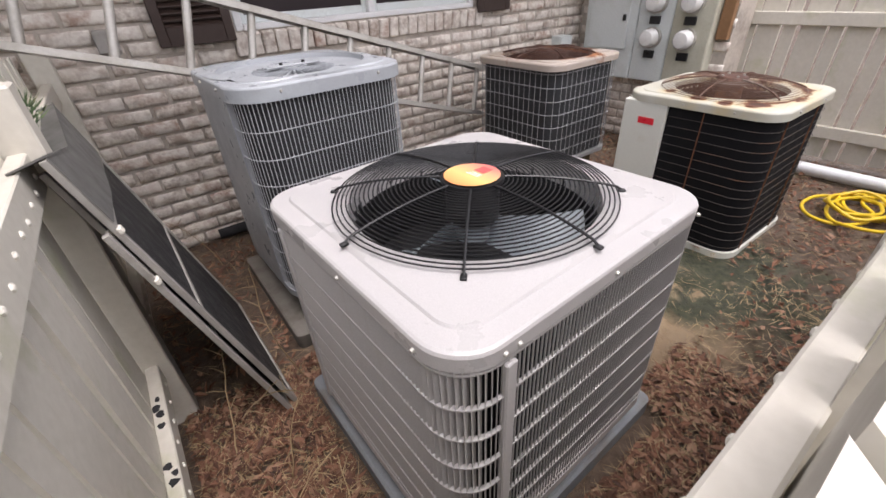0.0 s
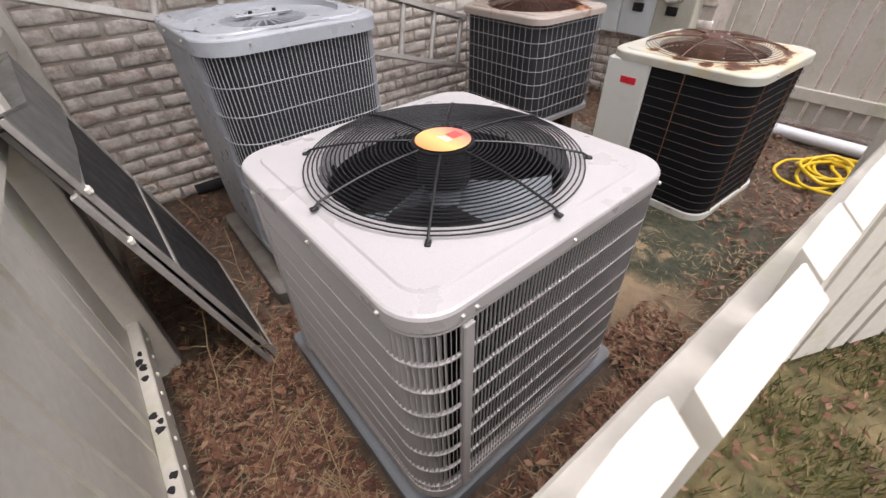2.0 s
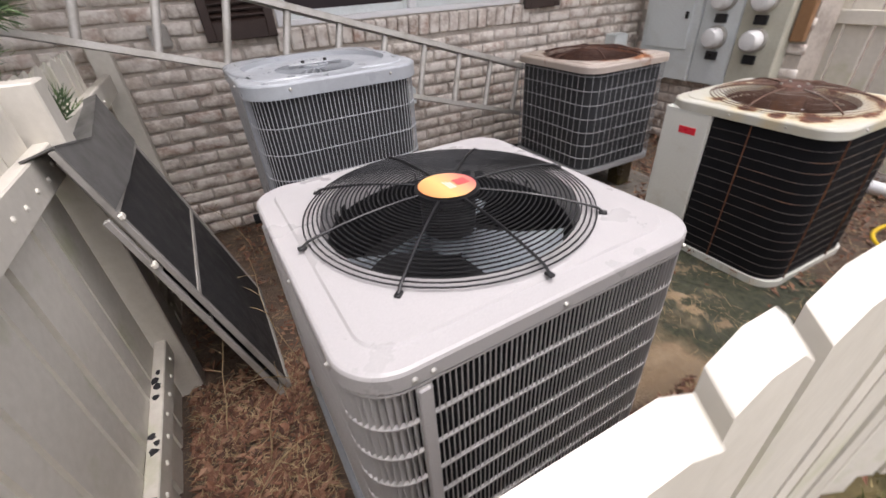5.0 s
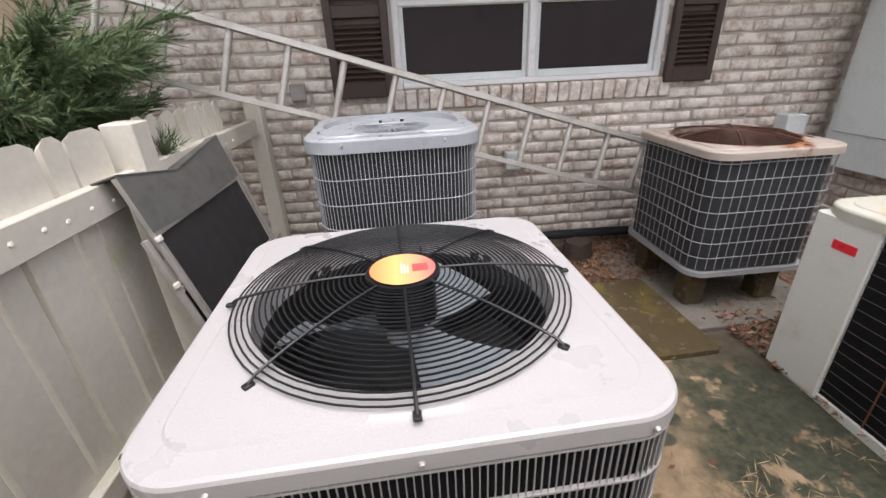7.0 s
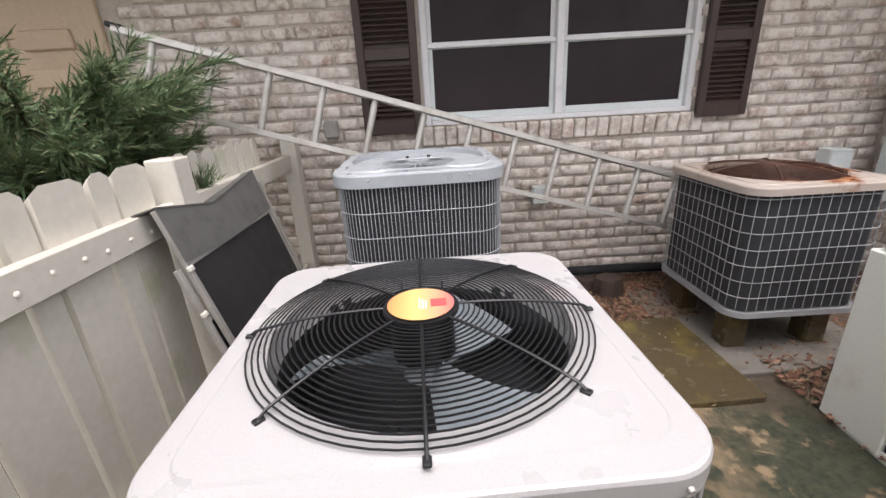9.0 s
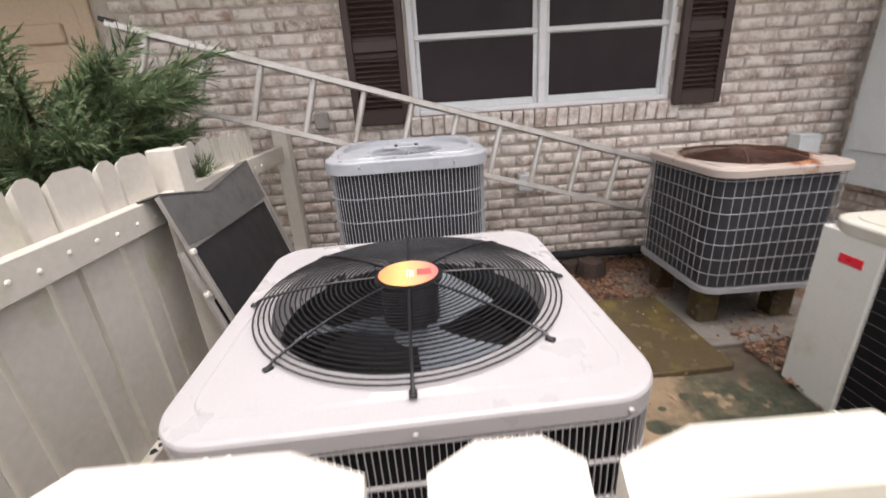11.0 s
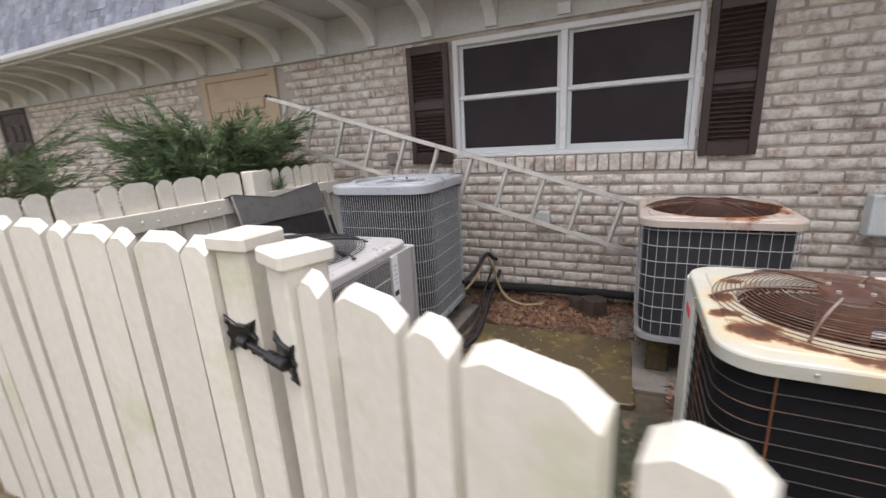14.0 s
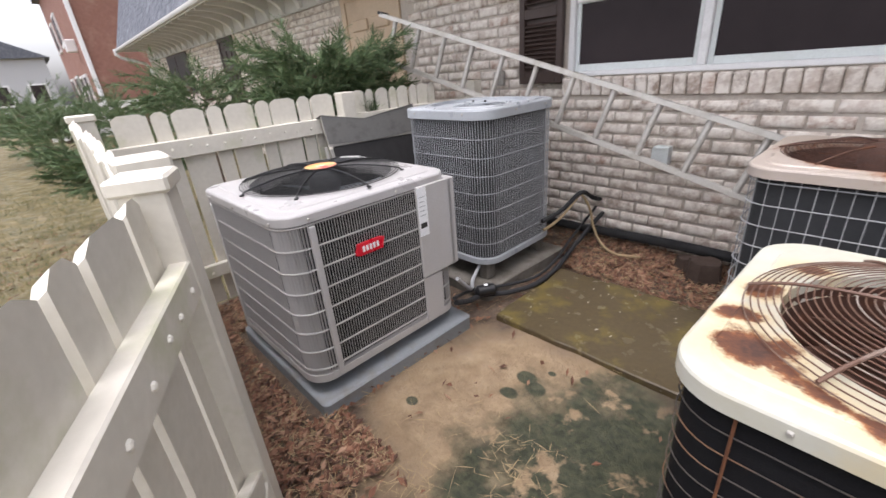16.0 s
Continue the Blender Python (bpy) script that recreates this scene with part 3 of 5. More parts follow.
# ---- ground and building ----
def build_ground():
    xs = [-60, -30, -16, -8] + [-4 + 0.1 * i for i in range(91)] + [7, 10, 20, 40, 60]
    ys = [-60, -25, -10, -5] + [-2.4 + 0.1 * i for i in range(58)] + [5, 9, 20, 60]
    verts = []
    for y in ys:
        for x in xs:
            z = 0.012 * noise.noise((x * 1.7, y * 1.7, 3.0)) + 0.006 * noise.noise((x * 6, y * 6, 1.0)) if -4.2 < x < 5.2 and -2.5 < y < 3.4 else 0.0
            if x < -0.6:
                z += 0.02 * min(1.0, (-0.6 - x))
            verts.append((x, y, z - 0.012))
    n = len(xs)
    faces = [(j * n + i, j * n + i + 1, (j + 1) * n + i + 1, (j + 1) * n + i) for j in range(len(ys) - 1) for i in range(n - 1)]
    ob = soup("ground", verts, faces, SOIL)
    tagged(ob, "damp brown soil yard with moss, hardpan and lawn beyond", "ground", kind="structure")
    ob.data.shade_smooth()


build_ground()

WALL_Y = 2.975
COURSE, LONG = 0.0815, 0.216
WIN = (0.635, 2.468, 1.208, 2.165)


def build_wall():
    """Brick wall with a real opening for the window; the bricks are laid on it at the end of the file."""
    w = thing("wall_north", pose(0, WALL_Y, 0), "whitewashed tumbled brick wall of the apartment house", "wall", kind="structure")
    bm = bmesh.new()
    x0, x1, z0, z1 = WIN
    for lo, hi in (((-14.5, 0, -0.1), (x0, 0.3, 5.6)), ((x1, 0, -0.1), (4.05, 0.3, 5.6)), ((x0, 0, -0.1), (x1, 0.3, z0)), ((x0, 0, z1), (x1, 0.3, 5.6))):
        box(bm, lo, hi)
    part("mortar_bed", bm, MORTAR, w)
    return w


wall = build_wall()
wall_e = thing("wall_east", pose(3.87, 0, 0), "brick return wall carrying the electric meters", "wall", kind="structure")
part("mortar_bed", cube((0, 1.57, -0.1), (0.3, WALL_Y, 2.35)), MORTAR, wall_e)


def build_window():
    x0, x1, z0, z1 = WIN
    e = thing("window_1", pose(0, WALL_Y, 0), "white-framed double sash window with dark insect screens", "window", kind="structure")
    y = -0.005
    fr = 0.045
    for n, lo, hi in (("jamb", (x0, y, z0), (x0 + fr, 0.09, z1)), ("jamb", (x1 - fr, y, z0), (x1, 0.09, z1)), ("head", (x0 + fr, y, z1 - fr), (x1 - fr, 0.09, z1)), ("sill", (x0 + fr, y - 0.012, z0), (x1 - fr, 0.09, z0 + 0.035)), ("mullion", (1.523, y, z0 + 0.035), (1.577, 0.09, z1 - fr))):
        part(n, cube(lo, hi, 0.006), WHITE_VINYL, e)
    mid = 1.705
    for a, b in ((x0 + fr, 1.523), (1.577, x1 - fr)):
        for lo, hi, yy, nm in ((z0 + 0.035, mid, 0.028, "lower_sash"), (mid, z1 - fr, 0.05, "upper_sash")):
            s = 0.03
            bm = bmesh.new()
            box(bm, (a, yy, lo), (a + s, yy + 0.03, hi), 0.003)
            box(bm, (b - s, yy, lo), (b, yy + 0.03, hi), 0.003)
            box(bm, (a + s, yy, lo), (b - s, yy + 0.03, lo + s * (1.5 if nm == "lower_sash" else 0.8)), 0.003)
            box(bm, (a + s, yy, hi - s * 0.7), (b - s, yy + 0.03, hi), 0.003)
            sash = part(nm, bm, PANEL_GREY if nm == "lower_sash" else WHITE_VINYL, e)
            part("pane", cube((a + s, yy + 0.012, lo + 0.02), (b - s, yy + 0.016, hi - 0.015)), GLASS, sash, "dark insect screen")
        part("meeting_rail", cube((a, 0.012, mid - 0.014), (b, 0.028, mid + 0.014), 0.003), WHITE_VINYL, e)
    # Black sheet added in place of the unlit room's shade.
    part("room_backing", cube((x0, 0.2, z0), (x1, 0.22, z1)), INK_AND_ROOM_DARK, e)


build_window()


def shutter(x0, x1, z0, z1):
    e = thing("window_shutter", pose(x0, WALL_Y - 0.025, z0), "dark brown louvred shutter fixed beside the window", "shutter", "window shutters")
    w, h, t = x1 - x0, z1 - z0, 0.04
    for nm, lo, hi in (("stile", (0, -t, 0), (0.05, 0, h)), ("stile", (w - 0.05, -t, 0), (w, 0, h)), ("shutter_rail", (0.05, -t, 0), (w - 0.05, 0, 0.09)), ("shutter_rail", (0.05, -t, h - 0.07), (w - 0.05, 0, h)), ("shutter_rail", (0.05, -t, h * 0.47), (w - 0.05, 0, h * 0.47 + 0.07))):
        part(nm, cube(lo, hi, 0.004), SHUTTER, e)
    part("shutter_back", cube((0.05, -0.008, 0.05), (w - 0.05, 0, h - 0.05)), SHUTTER, e)
    n = 26
    first = None
    for i in range(n):
        z = 0.10 + (h - 0.19) * i / (n - 1)
        if h * 0.47 - 0.015 < z < h * 0.47 + 0.085:
            continue
        m = pose(0, -0.022, z, 35, 0, 0)
        if first is None:
            first = part("shutter_slat", cube((0.05, -0.018, -0.004), (w - 0.05, 0.018, 0.004), 0.002), SHUTTER, e)
            first.matrix_basis = m
        else:
            shared("shutter_slat", first, m, e)


shutter(0.225, 0.615, 1.17, 2.15)
shutter(2.478, 2.815, 1.168, 2.15)


def panel_door(name, x0, x1, z1, mat, label, rows, dark=False):
    e = thing(name, pose(x0, WALL_Y, 0), label, "door", kind="structure")
    w = x1 - x0
    part("door_frame", cube((0, -0.03, 0.1), (0.09, 0.0, z1), 0.006), mat, e)
    part("door_frame", cube((w - 0.09, -0.03, 0.1), (w, 0.0, z1), 0.006), mat, e)
    part("door_frame", cube((0.09, -0.03, z1 - 0.07), (w - 0.09, 0.0, z1), 0.006), mat, e)
    part("door_leaf", cube((0.09, -0.012, 0.1), (w - 0.09, 0.0, z1 - 0.07)), mat, e)
    for lo, hi in rows:
        for a, b in ((0.2, w / 2 - 0.04), (w / 2 + 0.04, w - 0.2)):
            part("raised_panel", cube((a, -0.030, lo), (b, -0.012, hi), 0.010), mat, e)


panel_door("door_1", -2.46, -1.33, 2.19, DOOR_TAN, "tan panelled entrance door in a tan frame", ((0.35, 0.85), (0.95, 1.45), (1.58, 1.70), (1.80, 1.92)))
panel_door("door_2", -7.35, -6.48, 2.19, SHUTTER, "far dark brown entrance door", ((0.35, 0.9), (1.0, 1.6), (1.7, 1.95)))


def far_window(x0, x1):
    e = thing("window_2", pose(x0, WALL_Y, 0), "far dark window in the brick wall", "window", kind="structure")
    w = x1 - x0
    part("window_frame", cube((0, -0.03, 1.2), (w, 0, 2.18), 0.01), SHUTTER, e)
    for a, b in ((0.06, w / 2 - 0.04), (w / 2 + 0.04, w - 0.06)):
        part("pane", cube((a, -0.038, 1.27), (b, -0.03, 2.11)), GLASS, e)


far_window(-12.1, -9.95)

EAVE_Y, EAVE_Z = 2.185, 2.50


def build_eaves():
    e = thing("eaves", pose(0, 0, 0), "white overhanging soffit with curved brackets and fascia", "eaves", kind="structure")
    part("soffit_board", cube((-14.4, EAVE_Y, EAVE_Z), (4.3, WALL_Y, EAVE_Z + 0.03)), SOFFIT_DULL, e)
    part("frieze", cube((-14.4, WALL_Y - 0.03, 2.195), (4.3, WALL_Y - 0.002, EAVE_Z)), SOFFIT, e)
    part("fascia", cube((-14.4, EAVE_Y - 0.025, EAVE_Z - 0.03), (4.3, EAVE_Y, EAVE_Z + 0.05), 0.004), SOFFIT, e)
    bm = bmesh.new()
    prof = [(EAVE_Y - 0.03, -0.01), (EAVE_Y - 0.07, -0.005), (EAVE_Y - 0.085, 0.02), (EAVE_Y - 0.09, 0.055), (EAVE_Y - 0.07, 0.06), (EAVE_Y - 0.03, 0.06)]
    loft(bm, [[(x, y, EAVE_Z + z) for y, z in prof] for x in (-14.4, 4.3)], True, True)
    part("gutter", bm, WHITE_VINYL, e)
    first = None
    d0 = WALL_Y - EAVE_Y
    for i in range(28):
        x = 2.11 - 0.555 * i
        if first is None:
            bm = bmesh.new()
            pts = []
            for k in range(9):
                a = radians(90 * k / 8)
                pts.append((EAVE_Y + 0.05 + (d0 - 0.13) * math.sin(a) , EAVE_Z - 0.03 - 0.24 * (1 - math.cos(a))))
            back = [(WALL_Y - 0.03, EAVE_Z - 0.29), (WALL_Y - 0.03, EAVE_Z), (EAVE_Y + 0.05, EAVE_Z)]
            outline = pts + [(WALL_Y - 0.075, EAVE_Z - 0.29)] + back
            loft(bm, [[(s, y, z) for y, z in outline] for s in (-0.045, 0.045)], True, True)
            first = part("bracket", bm, WHITE_VINYL, e)
            first.matrix_basis = pose(x, 0, 0)
        else:
            shared("bracket", first, pose(x, 0, 0), e)

    bm = tube(bmesh.new(), [(-14.25, EAVE_Y - 0.07, EAVE_Z + 0.08), (-14.25, EAVE_Y - 0.07, EAVE_Z - 0.08), (-14.25, EAVE_Y + 0.04, EAVE_Z - 0.17), (-14.25, WALL_Y - 0.18, EAVE_Z - 0.36), (-14.25, WALL_Y - 0.08, EAVE_Z - 0.5), (-14.25, WALL_Y - 0.08, 0.1)], 0.045, 8)
    part("downspout", bm, WHITE_VINYL, e)


build_eaves()


def build_roof():
    e = thing("mansard_roof", pose(0, EAVE_Y - 0.03, EAVE_Z + 0.06), "steep grey weathered shingle mansard roof", "roof", kind="structure")
    slope = radians(70)
    part("roof_deck", cube((-14.4, 0.03, 0), (4.3, 0.08, 2.6), 0, Matrix.Rotation(radians(-20), 4, "X")), SLATE, e)
    rng = random.Random(3)
    verts, faces = [], []
    base = None
    count = 0
    for row in range(16):
        x = -14.4 + (row % 2) * 0.06
        while x < 3:
            w = rng.uniform(0.09, 0.15)
            l0 = row * 0.125
            m = Matrix.Rotation(radians(-20), 4, "X") @ pose(x, 0.02 - rng.uniform(0, 0.006), l0 + rng.uniform(-0.006, 0.006))
            near = row < 6 and -6.5 < x < -1.6 and count < 290
            if near:
                if base is None:
                    base = part("shingle", cube((0, 0, 0), (0.115, 0.012, 0.165), 0.002), SLATE, e)
                    base.matrix_basis = m
                else:
                    shared("shingle", base, m @ Matrix.Diagonal((w / 0.118, 1, 1, 1)), e)
                count += 1
            else:
                b = len(verts)
                for dx in (0, w - 0.004):
                    for dy, dz in ((0, 0), (0.012, 0), (0.012, 0.16), (0.004, 0.16)):
                        verts.append(m @ Vector((dx, dy, dz)))
                faces += [(b, b + 4, b + 7, b + 3), (b, b + 1, b + 5, b + 4), (b, b + 3, b + 2, b + 1), (b + 4, b + 5, b + 6, b + 7)]
            x += w
    rest = soup("shingle_field", verts, faces, SLATE, e)
    tagged(rest, kind="stuff")


build_roof()


# ---- the fence ----
def picket_mesh(w, h, t=0.024):
    c, cz = min(0.034, w * 0.30), 0.019
    def outline(top):
        return [(-w / 2, 0), (w / 2, 0), (w / 2, top - cz), (w / 2 - c, top), (-w / 2 + c, top), (-w / 2, top - cz)]
    a = outline(h)
    b = outline(h - 0.020)
    bm = loft(bmesh.new(), [[(x, -t, z) for x, z in b], [(x, 0, z) for x, z in a]], True, True)
    return bm


def fence_run(name, origin, angle, length, tops, rails, label, pattern, posts, bolts=True, rail_t=0.042):
    """Pickets on the -y side of the run's line, rails on its +y side. pattern: centres and widths along the run."""
    e = thing(name, origin @ Matrix.Rotation(radians(angle), 4, "Z"), label, "fence" if name != "gate" else "gate", "", "")
    made = {}
    rng = random.Random(len(label))
    for s, w in pattern:
        top = tops(s)
        z0 = 0.03 + rng.uniform(-0.01, 0.01)
        m = pose(s, rng.uniform(-0.002, 0.002), z0, rng.uniform(-0.3, 0.3), rng.uniform(-0.4, 0.4), rng.uniform(-0.5, 0.5)) @ Matrix.Diagonal((1, 1, (top - z0) / 1.2, 1))
        if w not in made:
            made[w] = part("picket", picket_mesh(w, 1.2), PAINT_CREAM, e)
            made[w].matrix_basis = m
        else:
            shared("picket", made[w], m, e)
    for z, h, a, b in rails:
        bm = bmesh.new()
        box(bm, (a, 0.001, 0), (b, rail_t, h), 0.004)
        r = part("rail", bm, PAINT_CREAM, e)
        r.matrix_basis = pose(0, 0, z - h)
        if bolts:
            head = None
            for s, w in pattern:
                if not a + 0.03 < s < b - 0.03:
                    continue
                for dx in ((-w / 4, w / 4) if w > 0.12 else (0,)):
                    mm = pose(s + dx, rail_t, z - h / 2 + rng.uniform(-0.012, 0.012))
                    if head is None:
                        bmh = loft(bmesh.new(), [[(0.0085 * q * math.cos(radians(60 * i)), y, 0.0085 * q * math.sin(radians(60 * i))) for i in range(6)] for q, y in ((1, 0), (0.85, 0.004), (0.4, 0.006))], False, True)
                        head = part("bolt_head", bmh, BOLT, r)
                        head.matrix_basis = r.matrix_basis.inverted() @ mm
                    else:
                        shared("bolt_head", head, r.matrix_basis.inverted() @ mm, r)
    for s, y, w, top, cap in posts:
        po = part("post", cube((s - w / 2, y - w / 2, -0.05), (s + w / 2, y + w / 2, top), 0.005), PAINT_CREAM, e)
        if cap:
            bm = bmesh.new()
            k = w / 2 + 0.011
            box(bm, (s - k, y - k, top - 0.004), (s + k, y + k, top + 0.03), 0.006)
            part("post_cap", bm, PAINT_CREAM, po)
    return e


def alternate(a, b, first_wide=True, wide=0.158, narrow=0.083, gap=0.022):
    out, s, big = [], a, first_wide
    while s < b:
        w = wide if big else narrow
        out.append((s + w / 2, w))
        s += w + gap
        big = not big
    return out


FRONT_Y = 0.038
front = [(x + 0.32, w) for x, w in ((1.268, 0.078), (1.138, 0.156), (1.002, 0.078), (0.858, 0.163), (0.7135, 0.082), (0.5605, 0.170), (0.413, 0.082), (0.262, 0.168), (0.116, 0.08), (-0.03, 0.165), (-0.175, 0.08), (-0.275, 0.10))]


def front_top(s):
    return 1.213 + (1.588 - s) * 0.022


fence_run("picket_fence", pose(-0.32, FRONT_Y, 0), 0, 1.7, front_top, [(1.05, 0.085, 0.0, 1.62), (0.33, 0.085, 0.0, 1.62)], "cream-painted wooden picket fence along the front of the yard", front,
          [(1.676, 0.031, 0.088, 1.188, True), (0.0, 0.033, 0.098, 1.235, True)], rail_t=0.045)
left_pat = [(s, w) for s, w in alternate(0.088, 1.30, True, 0.165, 0.080, 0.019)] + [(s, w) for s, w in alternate(1.47, 2.36, False, 0.10, 0.062)]
fence_run("picket_fence", pose(-0.327, 2.56, 0), -90, 2.5, lambda s: 1.240, [(1.083, 0.10, -0.30, 2.45), (0.30, 0.085, -0.30, 2.45)], "cream-painted wooden picket fence along the side of the yard",
          [(2.46 - s, w) for s, w in left_pat], [(-0.36, 0.03, 0.10, 1.22, False), (0.992, 0.026, 0.105, 1.238, False)])
fence_run("picket_fence", pose(4.3, -0.9, 0), 90, 2.7, lambda s: 1.36, [(1.06, 0.09, 0.0, 2.62), (0.28, 0.09, 0.0, 2.62)], "cream-painted picket fence closing the far side of the yard", alternate(0.02, 2.6), [(2.6, 0.05, 0.1, 1.45, False), (0.0, 0.03, 0.1, 1.45, False)], bolts=False)
gate = fence_run("gate", pose(1.506, 0.047, 0), -22.8, 1.2, lambda s: 1.172, [(1.02, 0.085, 0.0, 1.12), (0.35, 0.085, 0.0, 1.12)], "cream-painted picket gate standing slightly ajar", [(0.095 + 0.148 * i, 0.078 if i % 2 == 0 else 0.160) for i in range(8)],
                 [(0.0, 0.0, 0.088, 1.172, True)])
part("gate_brace", cube((0, 0.002, -0.04), (1.16, 0.038, 0.04), 0.004, pose(0.06, 0, 0.36, 0, -31, 0)), PAINT_CREAM, gate)
fence_run("picket_fence", pose(2.62, -0.45, 0), 0, 1.9, lambda s: 1.2, [(1.04, 0.085, 0.0, 1.9), (0.33, 0.085, 0.0, 1.9)], "cream-painted picket fence beyond the gate", alternate(0.08, 1.85), [(0.0, 0.02, 0.098, 1.2, True)], bolts=False)


def rot_patches():
    rng = random.Random(91)
    e = thing("peeling_patches", pose(-0.306, 0, 0.3005), "black rotten patches on the low fence rail", "stain")
    for k, y in enumerate((1.34, 1.30, 1.27, 1.22, 1.06, 1.03, 1.0, 0.84, 0.80, 0.62)):
        n = 9
        r = rng.uniform(0.010, 0.020)
        ring = [(rng.uniform(0.5, 1.1) * r * math.cos(2 * math.pi * i / n), rng.uniform(0.6, 1.3) * r * math.sin(2 * math.pi * i / n)) for i in range(n)]
        o = part("patch", loft(bmesh.new(), [at_z(ring, -0.002), at_z(ring, 0.0015)], False, True), RUBBER, e)
        o.matrix_basis = pose(rng.uniform(-0.008, 0.012), y, 0)


rot_patches()


def latch():
    base = pose(1.352, 0.0245, 1.004)
    e = thing("gate_latch", base, "black iron butterfly gate latch on the posts", "latch")
    places = (pose(0, 0, 0), base.inverted() @ pose(1.506, 0.047, 0.988, 0, 0, -22.8) @ pose(0, -0.0445, 0))
    for m in places:
        bm = bmesh.new()
        pts = [(-0.045, 0.042), (-0.016, 0.027), (0.016, 0.027), (0.045, 0.042), (0.036, 0.012), (0.045, 0.0), (0.036, -0.012), (0.045, -0.042), (0.016, -0.027), (-0.016, -0.027), (-0.045, -0.042), (-0.036, -0.012), (-0.045, 0), (-0.036, 0.012)]
        small = [(x * 0.86, z * 0.86) for x, z in pts]
        loft(bm, [[(x, 0.0, z) for x, z in pts], [(x, -0.004, z) for x, z in pts], [(x, -0.007, z) for x, z in small]], True, True)
        o = part("latch_plate", bm, BLACK_IRON, e)
        o.matrix_basis = m
        for sx in (-0.032, 0.032):
            for sz in (-0.03, 0.03):
                bm = loft(bmesh.new(), [[(0.006 * q * math.cos(radians(60 * i)), y, 0.006 * q * math.sin(radians(60 * i))) for i in range(6)] for q, y in ((1, -0.006), (0.8, -0.010), (0.4, -0.011))], False, True)
                st = part("stud", bm, BLACK_IRON, o)
                st.matrix_basis = pose(sx, 0, sz)
    a, b = Vector((0.012, -0.014, -0.004)), places[1] @ Vector((0.03, -0.016, 0))
    part("latch_bolt", cylinder(bmesh.new(), a, b, 0.0065, 10), BLACK_IRON, e, smooth=True)
    d = (b - a).normalized()
    part("latch_barrel", cylinder(bmesh.new(), b - d * 0.055, b, 0.0125, 12), BLACK_IRON, e, smooth=True)
    part("latch_keeper", cylinder(bmesh.new(), a - d * 0.006, a + d * 0.022, 0.012, 12), BLACK_IRON, e, smooth=True)


latch()


# ---- condensing units ----
def main_unit():
    e = thing("air_conditioner", pose(0.627, 0.844, 0.06, 0, 0, 2.0), "new light grey louvred air conditioner with a black fan guard", "air conditioner", "air conditioners")
    W = 0.876
    z0, z1 = 0.03, 0.85
    part("base_pan", prism(W, W, 0.10, 0.072, 0.108, 8), UNIT_GREY, e, smooth=True)
    for x, y in ((-0.3, -0.3), (0.3, -0.3), (-0.3, 0.3), (0.3, 0.3)):
        part("foot", cube((x - 0.05, y - 0.05, -0.002), (x + 0.05, y + 0.05, 0.074), 0.008), RUBBER, e)
    part("coil", sleeve(W - 0.05, W - 0.05, 0.085, 0.09, 0.795), COIL_BLACK, e, "black condenser coil", smooth=True)
    levels = [0.136 + 0.0926 * i for i in range(8)]
    louvres(e, W - 0.004, W - 0.004, 0.10, 0.104, 0.81, 0.0124, levels, UNIT_GREY)
    for a in range(4):
        bm = bmesh.new()
        s = -W / 2 + 0.125
        box(bm, (s - 0.014, -W / 2 - 0.006, 0.076), (s + 0.014, -W / 2 + 0.012, 0.776), 0.003, Matrix.Rotation(radians(90 * a), 4, "Z"))
        part("corner_post", bm, UNIT_GREY, e)
    lid(e, W + 0.004, W + 0.004, 0.105, 0.85, 0.04, 0.336, LID_PALE, 0.07, 0.016)
    h = (W + 0.004)
    screws(e, h, h, 0.808, [("l", -0.05), ("l", -0.33), ("f", 0.0), ("f", -0.33), ("f", -0.295), ("f", 0.36), ("r", -0.32), ("r", 0.1), ("b", 0)], ALU)
    part("fan_shroud", loft(bmesh.new(), [[(r * math.cos(2 * math.pi * i / 48), r * math.sin(2 * math.pi * i / 48), z) for i in range(48)] for r, z in ((0.332, 0.80), (0.324, 0.70), (0.324, 0.60), (0.0001, 0.598))]), BLACK, e, smooth=True)
    bm = bmesh.new()
    cylinder(bm, (0, 0, 0.775), (0, 0, 0.885), 0.074, 28)
    part("motor", bm, BLACK, e, smooth=True)
    part("blade_hub", cylinder(bmesh.new(), (0, 0, 0.715), (0, 0, 0.776), 0.055, 20), BLADE, e, "grey steel blade hub", smooth=True)
    for a in (-72, 48, 168):
        blade(a, 0.05, 0.305, 0.735, 0.205, 0.085, BLADE, e)
    guard(e, 0.085, 0.375, 0.888, 0.857, 25, 0.0021, 8, 0.0034, BLACK, foot=0.390, twist=0.0)
    bm = bmesh.new()
    cylinder(bm, (0, 0, 0.884), (0, 0, 0.894), 0.086, 32)
    part("hub_cap", bm, BLACK, e, smooth=True)
    bm = bmesh.new()
    bmesh.ops.create_circle(bm, cap_ends=True, radius=0.076, segments=32, matrix=pose(0, 0, 0.8985))
    disc = part("hub_sticker", bm, STICKER, e, "orange and yellow round label")
    part("label_block", cube((0.022, -0.020, 0.8986), (0.058, 0.016, 0.8992)), EMBLEM_PALE, disc)
    for k in range(3):
        part("print_line", cube((-0.004 + 0.007 * k, -0.026, 0.8986), (-0.001 + 0.007 * k, 0.022 - 0.006 * k, 0.8992)), PAPER, disc)
    x = W / 2
    part("service_panel", cube((x - 0.004, 0.205, 0.34), (x + 0.012, 0.43, 0.80), 0.004), UNIT_GREY, e)
    part("service_box", cube((x - 0.12, 0.40, 0.34), (x + 0.012, 0.452, 0.80), 0.006), UNIT_GREY, e)
